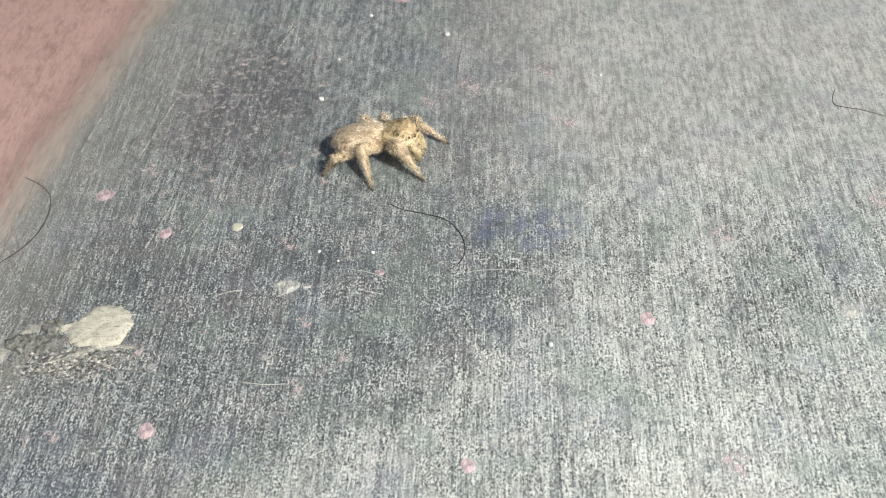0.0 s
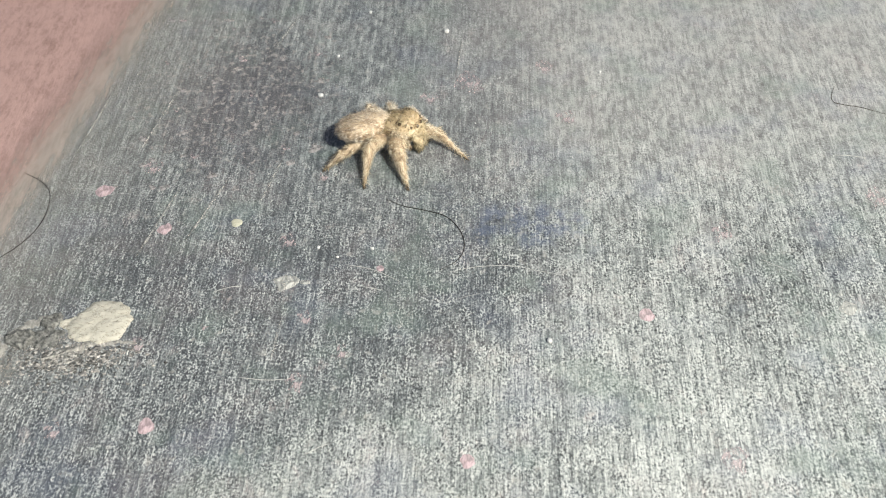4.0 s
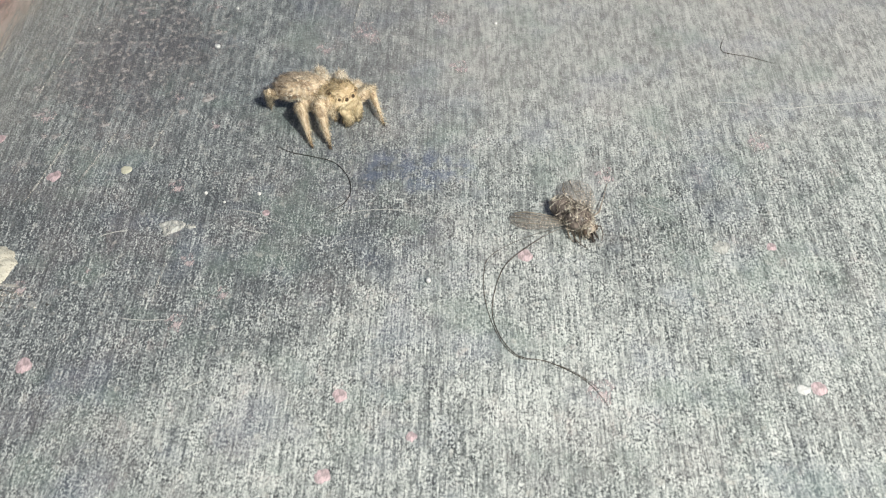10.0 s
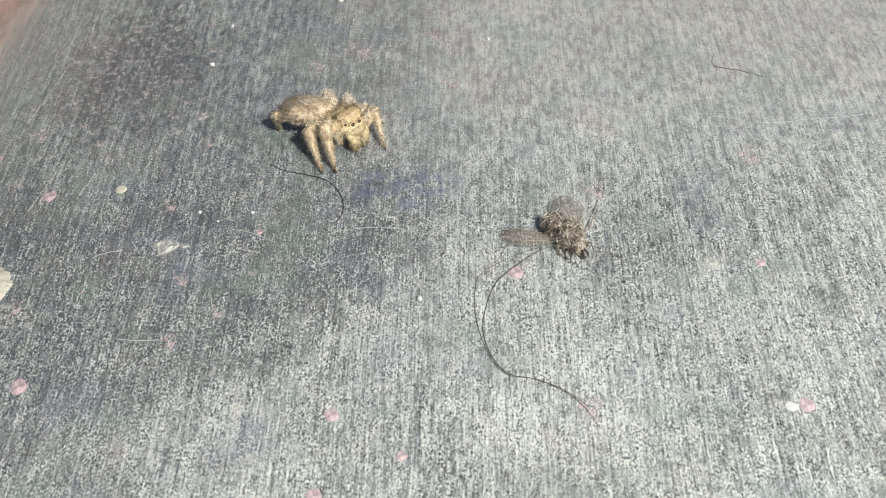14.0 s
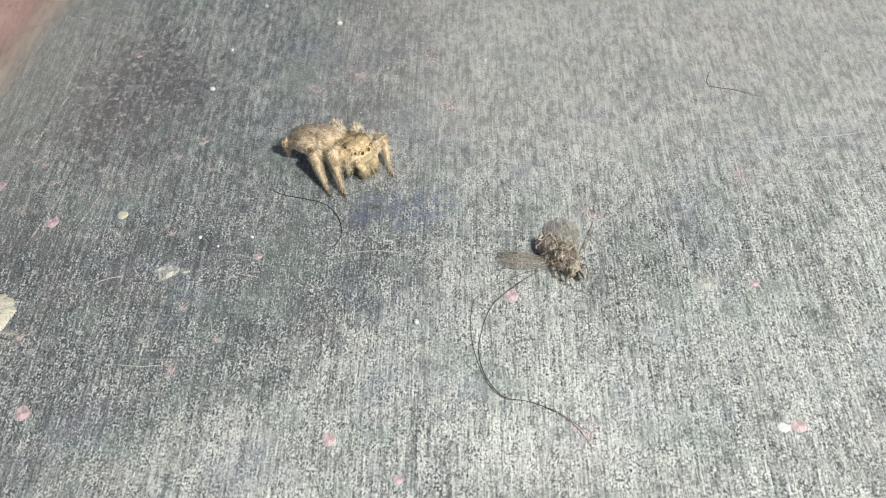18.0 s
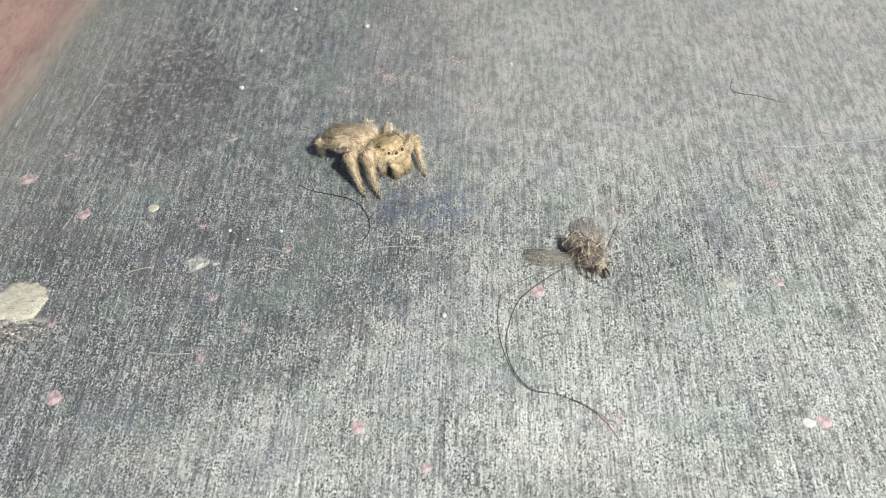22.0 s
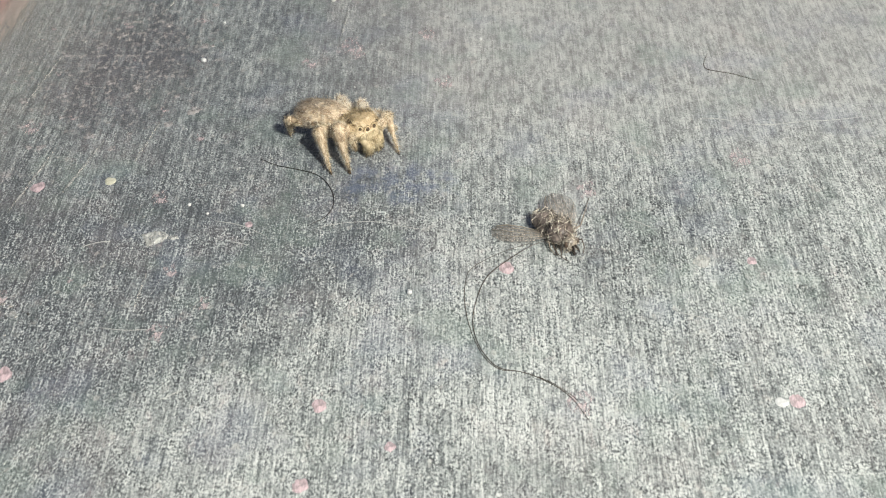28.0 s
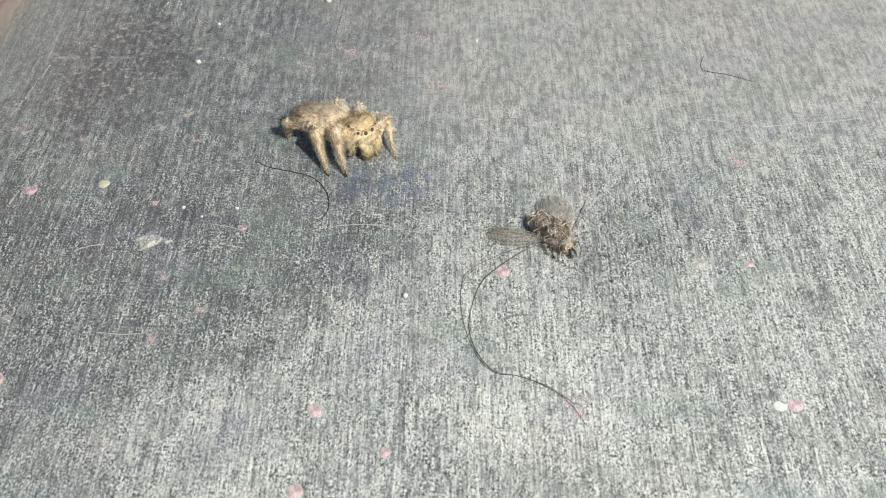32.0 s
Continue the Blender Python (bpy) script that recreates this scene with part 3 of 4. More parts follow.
def smear(points, widths, height, seed):
    """A thin ragged ridge through points on the floor, with a half width at each."""
    s, rows = Shape(), []
    for i in range(len(points) - 1):
        for k in range(10):
            u = k / 10
            rows.append((Vector((*points[i], 0)).lerp(Vector((*points[i + 1], 0)), u), widths[i] * (1 - u) + widths[i + 1] * u))
    verts = []
    for i, (p, w) in enumerate(rows):
        way = (rows[min(i + 1, len(rows) - 1)][0] - rows[max(i - 1, 0)][0]).normalized()
        side = Vector((-way.y, way.x, 0))
        for k, (out, up) in enumerate(((-1, 0), (-0.6, 0.8), (0.1, 1), (0.7, 0.7), (1, 0))):
            ragged = 1 + 0.9 * noise.noise(Vector((i * 0.35, out * 2, seed))) + 0.5 * noise.noise(Vector((i * 1.1, out, seed + 5)))
            verts.append(p + side * out * w * max(0.15, ragged) + Vector((0, 0, up * height * (0.5 + 0.6 * abs(ragged)))))
    s.add(verts, [(5 * i + k, 5 * i + k + 1, 5 * i + k + 6, 5 * i + k + 5) for i in range(len(rows) - 1) for k in range(4)])
    return s


thing("dried_putty", blob(2.85, 2.7, 0.36, 11, 18, 96, 0.17, 0.26, 0.9), PUTTY, "dried beige putty lump stuck on the floor", "putty", (-37.3, 75.0, 0))
thing("dried_putty", blob(1.25, 0.85, 0.22, 19, 8, 48, 0.3, 0.8, 0.8), PUTTY, "dried beige putty edge beside the lump", "putty", (-39.9, 74.9, 0), 10)
thing("dried_putty", blob(1.6, 1.1, 0.06, 13, 6, 56, 0.35, 0.9, 0.8), PUTTY_THIN, "smeared beige putty trailing from the lump", "putty", (-46.6, 71.2, 0), 30)
for points, widths, height, seed, material in (
        ([(-45.9, 72.8), (-45.0, 73.8), (-43.9, 74.7), (-42.8, 75.3), (-41.7, 76.0)], (0.25, 0.32, 0.45, 0.42, 0.25), 0.035, 3.3, PUTTY_THIN),
        ([(-41.6, 70.4), (-40.7, 70.7), (-39.9, 71.0), (-39.2, 71.5), (-38.4, 71.8), (-37.4, 72.5)], (0.08, 0.20, 0.12, 0.24, 0.55, 0.22), 0.15, 7.1, PUTTY_THIN),
        ([(-37.7, 69.7), (-36.8, 70.0), (-35.7, 70.4), (-34.5, 70.9)], (0.05, 0.09, 0.07, 0.04), 0.03, 9.4, PUTTY_DUST),
        ([(-37.7, 72.3), (-36.2, 72.4), (-34.9, 72.6), (-33.2, 72.5)], (0.12, 0.28, 0.24, 0.10), 0.04, 12.7, PUTTY_THIN),
        ([(-43.2, 69.5), (-41.3, 69.3), (-39.5, 69.1), (-37.9, 68.9)], (0.04, 0.09, 0.08, 0.04), 0.03, 15.2, PUTTY_DUST)):
    thing("putty_ridge", smear(points, widths, height, seed), material, "thin ragged ridge of dried putty on the floor", "putty", group="putty ridges round the lump")
for i, (x, y, rx, ry, turn) in enumerate([(-36.9, 70.6, 0.55, 0.16, 12), (-35.9, 70.9, 0.4, 0.14, 20), (-38.4, 69.6, 0.45, 0.14, 24), (-35.0, 69.9, 0.4, 0.12, 16), (-40.4, 71.2, 0.4, 0.15, 25),
                                          (-41.6, 70.6, 0.35, 0.12, 30), (-34.4, 71.4, 0.35, 0.16, 10)]):
    thing("putty_flake", blob(rx, ry, 0.07 + 0.02 * (i % 4), 14 + i * 1.3, 5, 22, 0.35, 1.0, 0.85), PUTTY_DUST, "small crumbled beige putty flake on the floor", "putty", (x, y, 0), turn, group="putty flakes below the lump")
thing("dried_putty", blob(1.15, 0.95, 0.12, 16, 12, 56, 0.30, 1.4, 0.9, 0.4), PALE, "small pale putty flake stuck on the floor", "putty", (-20.6, 80.4, 0), 5)
thing("dried_putty", blob(0.5, 0.3, 0.05, 26, 5, 30, 0.3, 1.0, 0.85), PALE, "thin smear beside the small putty flake", "putty", (-18.9, 80.5, 0), 2)
for x, y, rx, ry, height, seed, turn in ((-44.3, 73.0, 1.15, 1.35, 0.42, 37, 60), (-41.9, 75.1, 0.95, 0.95, 0.36, 31, 40), (-41.9, 73.0, 1.5, 1.1, 0.15, 43, 14), (-39.9, 71.2, 1.3, 0.55, 0.12, 47, 16)):
    thing("paint_scab", blob(rx, ry, height, seed, 18, 72, 0.35, 0.9, 0.95, 0.6), SCAB, "rough grey scab of paint beside the putty", "paint scab", (x, y, 0), turn, group="paint scabs beside the putty")
thing("putty_dust", blob(4.6, 2.6, 0.02, 61, 6, 72, 0.4, 0.9, 0.9), PUTTY_DUST, "thin rough film of putty dust on the floor", "dust", (-37.8, 71.6, 0), 8)
thing("putty_dust", blob(3.6, 2.4, 0.02, 62, 6, 72, 0.4, 0.9, 0.9), PUTTY_DUST, "thin rough film of putty dust on the floor", "dust", (-45.5, 69.6, 0), 20)
rng = random.Random(5)
rubble = Shape()
for i in range(1000):
    x, y, r = rng.gauss(-38.8, 2.8), rng.gauss(70.4, 1.2), 0.035 + 0.17 * rng.random() ** 2
    a = rng.uniform(0, 6.28)
    corners = [(x + math.cos(a + k * 1.57 + rng.uniform(-0.5, 0.5)) * r * rng.uniform(0.7, 1.9), y + math.sin(a + k * 1.57) * r, rng.uniform(0.02, 0.5) * r) for k in range(4)]
    rubble.add([*corners, (x, y, r * rng.uniform(0.5, 1.0)), (x, y, -0.02)], [(0, 1, 4), (1, 2, 4), (2, 3, 4), (3, 0, 4), (1, 0, 5), (2, 1, 5), (3, 2, 5), (0, 3, 5)])
thing("putty_crumbs", rubble, CRUMB, "loose beige and grey crumbs below the putty lump", "crumbs", kind="stuff", smooth=False)
thing("paint_flake", blob(0.58, 0.62, 0.08, 17, 5, 24, 0.3), YELLOW, "small yellowish round paint flake", "paint flake", (-26.8, 88.9, 0))


def grit(radius, seed):
    s = Shape()
    s.ball((0, 0, radius * 0.55), (radius, radius * 0.85, radius * 0.7), 0.85, 5, 8, rough=0.35)
    return s


# the grain at (-3.0, 105.4) stands in for a small glint of light
GRIT = [(-20.7, 110.5, 0.36), (-6.8, 123.7, 0.36), (11.2, 115.0, 0.24), (4.2, 73.0, 0.3), (-19.5, 118.5, 0.22),
        (-16.4, 128.1, 0.24), (-18.1, 85.2, 0.2), (7.4, 99.4, 0.1), (-3.0, 105.4, 0.11), (-12.8, 85.1, 0.22), (-16.1, 83.9, 0.16)]
for i, (x, y, r) in enumerate(GRIT):
    thing("grit_grain", grit(r, i), WHITE, "tiny white grain of grit on the floor", "grit", (x, y, 0), i * 40, group="white grit grains")
rng = random.Random(17)
for i in range(34):
    x, y = rng.uniform(-40, 36), rng.uniform(64, 126)
    thing("grit_grain", grit(rng.uniform(0.05, 0.10), i), WHITE, "tiny white grain of grit on the floor", "grit", (x, y, 0), i * 40, group="white grit grains")
rng = random.Random(8)
for i in range(60):
    x, y, r = rng.uniform(-42, -20), rng.uniform(94, 128), rng.uniform(0.18, 0.62)
    thing("dust_fleck", blob(r, r * 0.9, 0.014, i + 100, 3, 14, 0.55), DUST if i % 4 else PINK_FAINT, "pale fleck of dust in the dark stain", "dust fleck", (x, y, 0), group="flecks in the dark stain")


# ---- hairs and fibres ----
def strand(points, radius, height=0.0, steps=6, ends=0.5):
    """A smooth thin strand through points (x, y or x, y, z)."""
    p = [Vector((*q, 0)) if len(q) == 2 else Vector(q) for q in points]
    p = [2 * p[0] - p[1], *p, 2 * p[-1] - p[-2]]
    path = []
    for i in range(1, len(p) - 2):
        for k in range(steps + (i == len(p) - 3)):
            t = k / steps
            a, b, c, d = p[i - 1:i + 3]
            path.append(0.5 * (2 * b + (c - a) * t + (2 * a - 5 * b + 4 * c - d) * t * t + (3 * b - a - 3 * c + d) * t ** 3) + Vector((0, 0, height + radius)))
    n = len(path)
    radii = [radius * (ends + (1 - ends) * min(1, 6 * i / n, 6 * (n - 1 - i) / n)) for i in range(n)]
    s = Shape()
    s.tube(path, radii, 6)
    return s


thing("hair", strand([(-12.0, 92.6), (-10.1, 91.5), (-8.1, 90.9), (-6.0, 90.1), (-4.7, 88.7), (-3.9, 86.8), (-3.8, 85.0), (-4.5, 83.4), (-6.0, 82.2)], 0.045, 0.02),
      HAIR, "short curved black hair lying on the floor", "hair")
thing("hair", strand([(-51.0, 96.8), (-48.7, 95.3), (-47.3, 93.5), (-46.8, 90.8), (-47.0, 88.2), (-48.0, 85.7), (-49.6, 83.6), (-52, 81.5)], 0.045, 0.02),
      HAIR, "curved black hair lying across the cream strip", "hair")
thing("hair", strand([(37.4, 112.2), (36.9, 111.0), (36.6, 109.8), (36.9, 109.0), (38.3, 108.5), (39.6, 108.1), (42.1, 106.8)], 0.038, 0.02),
      THIN_HAIR, "short bent black hair lying on the floor", "hair")
FIBRES = [
    [(17.2, 94.0), (18.2, 93.6), (19.2, 94.0)],
    [(-4.9, 82.0), (-3.3, 82.5), (-1.2, 82.8), (1.0, 82.8), (3.2, 82.2), (5.8, 81.6)],
    [(-16.4, 60.2), (-15.4, 60.9), (-14.6, 61.3)],
    [(-13.4, 79.9), (-11.3, 79.4)],
    [(28.6, 70.7), (31.8, 69.7)],
    [(-27.4, 79.1), (-26, 79.7), (-24.8, 79.9)],
    [(34.8, 99.8), (36.4, 99.7), (38.1, 99.3)],
    [(39.2, 98.8), (42.2, 98.7), (45.4, 99.2), (49.5, 99.6), (53.5, 100.4)],
    [(24.8, 83.8), (27.4, 82.1)],
    [(-23.4, 68.5), (-21, 68.2), (-19.1, 68.3)],
    [(-15.3, 82.9), (-12.5, 82.2), (-9.8, 80.6)],
]
for f in FIBRES:
    thing("lint_fibre", strand(f, 0.042 if len(f) < 5 else 0.03, 0.0), LINT, "thin pale lint fibre lying on the floor", "fibre", group="pale lint fibres")
for i in range(14):
    x, y, a, l = rng.uniform(-38, 45), rng.uniform(52, 125), rng.uniform(-25, 25) + (90 if i % 2 else 0), rng.uniform(0.9, 2.2)
    way = Vector((math.cos(radians(a)), math.sin(radians(a)), 0)) * l
    p = Vector((x, y, 0))
    bend = Vector((-way.y, way.x, 0)) * rng.uniform(-0.12, 0.12)
    thing("lint_fibre", strand([tuple(p - way), tuple(p + bend), tuple(p + way)], rng.uniform(0.012, 0.02), 0.0, 4), LINT, "thin pale lint fibre lying on the floor", "fibre", group="pale lint fibres")
# scratches that slant across the dark side
for i, (x, y, dx, dy) in enumerate([(-31.5, 86.4, 2.6, 9.5), (-27.4, 120.1, 1.9, 6.8), (-46.4, 99.1, 1.6, 14), (-20.8, 70.6, 0.3, 5.2), (-5.4, 114.6, 0.5, 7.0), (-36, 84, 2.4, 11), (-39.5, 100, 2.2, 12), (-25, 92, 1.4, 7)]):
    thing("scratch", strand([(x, y), (x + dx * 0.5, y + dy * 0.5), (x + dx, y + dy)], 0.16, -0.155, 5, 0.2), SCRATCH, "long pale scratch in the grey paint", "scratch", group="pale scratches")


# ---- the jumping spider: forward is +x, the ground is z = 0 ----
def empty(name, label, category):
    return tagged(new(name), label, category)


def make_spider():
    rng = random.Random(21)
    spider = empty("jumping_spider", "ochre hairy jumping spider with mottled abdomen standing on the floor", "spider")
    # carapace: high and square in front, sloping down behind
    s = Shape()

    def bend(p):
        t = (p.x + 2.4) / 4.8
        wide = 0.80 + 0.30 * math.sin(math.pi * min(1, t * 0.85 + 0.1))
        return Vector((p.x, p.y * wide, p.z * (0.72 + 0.32 * min(1, t * 1.3)) + (0.10 if p.x > 0 else -0.10)))

    spots = s.ball((-0.15, 0, 2.25), (2.2, 1.80, 1.22), 0.80, 18, 28, bend, 0.05)
    s.fur(spots, 2300, 0.40, 0.024, (-0.85, 0, 0.05), rng, 0.14, 0.45, 0.11)
    rim = [(v, n) for v, n in spots if v.z < 2.1 or v.x < -1.2]
    s.fur(rim, 900, 0.50, 0.026, (-0.5, 0, -0.5), rng, 0.25, 0.35, 0.14)
    carapace = part("carapace", s, (DOME_HIDE, CARAPACE, CLAW), spider, "ochre furry head and back with dark eyes")
    for name, x, y, z, r, gaze in (("front_eye", 1.82, 0.42, 2.78, 0.24, (1, 0.1, 0.1)), ("front_eye", 1.82, -0.42, 2.78, 0.24, (1, -0.1, 0.1)), ("side_eye", 1.46, 1.10, 2.92, 0.18, (0.8, 0.5, 0.2)),
                                   ("side_eye", 1.46, -1.10, 2.92, 0.18, (0.8, -0.5, 0.2)), ("rear_eye", 0.28, 1.34, 3.24, 0.20, (0, 0.8, 0.5)), ("rear_eye", 0.28, -1.34, 3.24, 0.20, (0, -0.8, 0.5)),
                                   ("small_eye", 0.95, 1.36, 3.06, 0.10, (0.3, 0.8, 0.4)), ("small_eye", 0.95, -1.36, 3.06, 0.10, (0.3, -0.8, 0.4))):
        e = Shape()
        e.ball((0, 0, 0), (r, r, r), 1, 8, 12)
        eye = part(name, e, EYE_BLACK, carapace, "glossy black eye", (x, y, z))
        # a pale ring of hair round the eye
        gaze = Vector(gaze).normalized()
        side = gaze.orthogonal().normalized()
        other = gaze.cross(side)
        for _ in range(int(150 * r) + 8):
            a = rng.uniform(0, 6.28)
            out = side * math.cos(a) + other * math.sin(a)
            p = out * r * rng.uniform(0.95, 1.3) - gaze * 0.12
            e.hair(p, p + (out * 0.5 + gaze * 0.35 + Vector((rng.uniform(-1, 1), rng.uniform(-1, 1), rng.uniform(-1, 1))) * 0.4).normalized() * 0.26, 0.04)
        for _ in range(int(130 * r) + 6):
            a = rng.uniform(0, 6.28)
            out = side * math.cos(a) + other * math.sin(a)
            p = out * r * rng.uniform(1.75, 2.1) + gaze * 0.06
            e.hair(p, p + (gaze.cross(out) + out * rng.uniform(-0.2, 0.4) + gaze * 0.1).normalized() * 0.24, 0.032, 2)
        eye.data = e.mesh(name, (EYE_BLACK, FACE_FUR, TIP_FUR))
    s = Shape()
    spots = s.ball((1.74, 0, 1.95), (0.46, 1.4, 0.66), 0.9, 10, 20)
    s.fur(spots, 420, 0.36, 0.042, (0.2, 0, -0.8), rng, 0.25)
    part("face_band", s, (PALE_HIDE, FACE_FUR), carapace, "cream hair band below the eyes")
    for side in (1, -1):
        s = Shape()
        spots = s.ball((1.75, 0.42 * side, 1.1), (0.42, 0.40, 0.75), 0.9, 8, 12)
        s.fur(spots, 90, 0.35, 0.035, (0.2, 0, -0.8), rng, 0.4)
        part("jaw", s, (HIDE, CARAPACE), spider)
        s = Shape()
        s.tube([(1.4, 0.95 * side, 1.6), (1.9, 1.05 * side, 1.6), (2.15, 0.85 * side, 1.15), (2.15, 0.62 * side, 0.5)], [0.3, 0.42, 0.48, 0.42], 9)
        spots = s.ball((2.12, 0.60 * side, 0.72), (0.46, 0.56, 0.80), 1, 9, 12)
        s.fur(spots, 900, 0.40, 0.022, (0.2, 0, -0.8), rng, 0.28, 0.5, 0.06)
        part("pedipalp", s, (PALE_HIDE, FACE_FUR, CLAW), spider, "cream furry feeler beside the jaws")
    # underside where the legs join, and the waist
    s = Shape()
    s.ball((-0.1, 0, 1.15), (1.9, 1.15, 0.55), 0.9, 8, 16)
    part("breast_plate", s, HIDE, spider)
    # abdomen: turns about the waist
    s = Shape()

    def egg(p):
        return Vector((p.x, p.y * (1.0 - 0.05 * p.x), p.z * (1.0 - 0.02 * p.x) + 0.03 * p.x))

    spots = s.ball((-2.5, 0, 0.2), (3.02, 1.72, 1.28), 0.94, 20, 30, egg, 0.05)
    s.fur(spots, 3900, 0.46, 0.026, (-0.9, 0, 0.0), rng, 0.12, 0.24, 0.035)
    s.fur(spots, 900, 0.62, 0.016, (-0.6, 0, 0.2), rng, 0.45)
    s.tube([(0.35, 0, -0.5), (-0.4, 0, -0.2)], [0.5, 0.6], 8)
    abdomen = part("abdomen", s, (HIDE, ABDOMEN, CLAW), spider, "mottled brown and cream furry abdomen", (-1.8, 0, 2.05))
    s = Shape()
    for y in (-0.3, 0.3):
        s.tube([(-5.1, y, -0.05), (-5.6, y * 1.3, -0.2)], [0.2, 0.1], 6)
    part("spinneret", s, HIDE, abdomen)
    # legs: the upper half turns at the body, the lower half at the knee
    legs = {}
    for i, (x, thigh, shank) in enumerate(((1.0, 1.6, 2.6), (-0.4, 2.9, 4.7), (-1.5, 3.3, 4.7), (-2.4, 4.9, 2.7))):
        for side, letter in ((1, "L"), (-1, "R")):
            upper, lower = (thigh, shank) if side < 0 else ((2.3, 4.6), (1.9, 2.9), (2.0, 3.2), (2.4, 3.7))[i]
            thick = {"L1": 0.70, "R1": 1.15, "R2": 1.08, "R3": 0.88, "R4": 0.70, "L3": 0.75, "L4": 0.75}.get(letter + str(i + 1), 0.85)
            s = Shape()
            n = 7
            path = [(upper * k / (n - 1), 0, 0) for k in range(n)]
            s.tube(path, [r * thick for r in (0.45, 0.66, 0.78, 0.80, 0.76, 0.70, 0.58)], 12)
            spots = [(Vector((upper * u, math.cos(a) * 0.70 * thick, math.sin(a) * 0.70 * thick)), Vector((0, math.cos(a), math.sin(a)))) for u, a in
                     ((rng.uniform(0.05, 0.85), rng.uniform(0, 6.28)) for _ in range(240))]
            s.fur(spots, 900, 0.62, 0.024, (0.85, 0, 0), rng, 0.24, 0.30, 0.08)
            coat = PALE_LEG_FUR if side > 0 and i else LEG_FUR
            leg = part("leg", s, (HIDE, coat, CLAW), spider)
            s = Shape()
            us = [0, 0.12, 0.3, 0.48, 0.52, 0.7, 0.86, 0.93]
            s.tube([(lower * u, 0, 0) for u in us], [0.56 * thick, 0.62 * thick, 0.48 * thick, 0.32 * thick, 0.25 * thick, 0.16 * thick, 0.09 * thick, 0.05], 10)
            s.tube([(lower * u, 0, 0) for u in (0.90, 0.96, 1.0)], [0.08, 0.06, 0.02], 7, 1.0, 2)
            knee = s.ball((0, 0, 0), (0.62 * thick, 0.60 * thick, 0.60 * thick), 1, 8, 12)
            s.fur(knee, 260, 0.55, 0.023, (0.6, 0, 0), rng, 0.40, 0.40, 0.08)
            for _ in range(760):
                u, a = rng.random() ** 1.15 * 0.95, rng.uniform(0, 6.28)
                n, w = Vector((0, math.cos(a), math.sin(a))), thick * max(0.05, 0.53 - 0.58 * u)
                p = Vector((lower * u, 0, 0)) + n * w * 0.9
                way = (n * 0.30 + Vector((0.85, 0, 0)) + Vector((rng.uniform(-1, 1), rng.uniform(-1, 1), rng.uniform(-1, 1))) * 0.25).normalized()
                s.hair(p, p + way * thick * (0.95 - 0.66 * u) * rng.uniform(0.6, 1.2), 0.023, 2 if rng.random() < 0.07 + 0.2 * (u > 0.82) else 3 if rng.random() < 1.9 * (u - 0.42) else 1)
            for _ in range(150):
                u, a = rng.uniform(0.05, 0.9), rng.uniform(0, 6.28)
                n = Vector((0, math.cos(a), math.sin(a)))
                p = Vector((lower * u, 0, 0)) + n * max(0.06, 0.45 - 0.4 * u)
                s.hair(p, p + (n + Vector((0.7, 0, 0))).normalized() * rng.uniform(0.35, 0.75), 0.014)
            shin = part("lower_leg", s, (HIDE, coat, CLAW, TIP_FUR), leg)
            legs[letter + str(i + 1)] = (leg, shin, Vector((x + (0.3 if side > 0 and not i else 0), 1.1 * side, 1.35)), upper, lower)
    return spider, abdomen, legs


SPIDER, SPIDER_ABDOMEN, SPIDER_LEGS = make_spider()


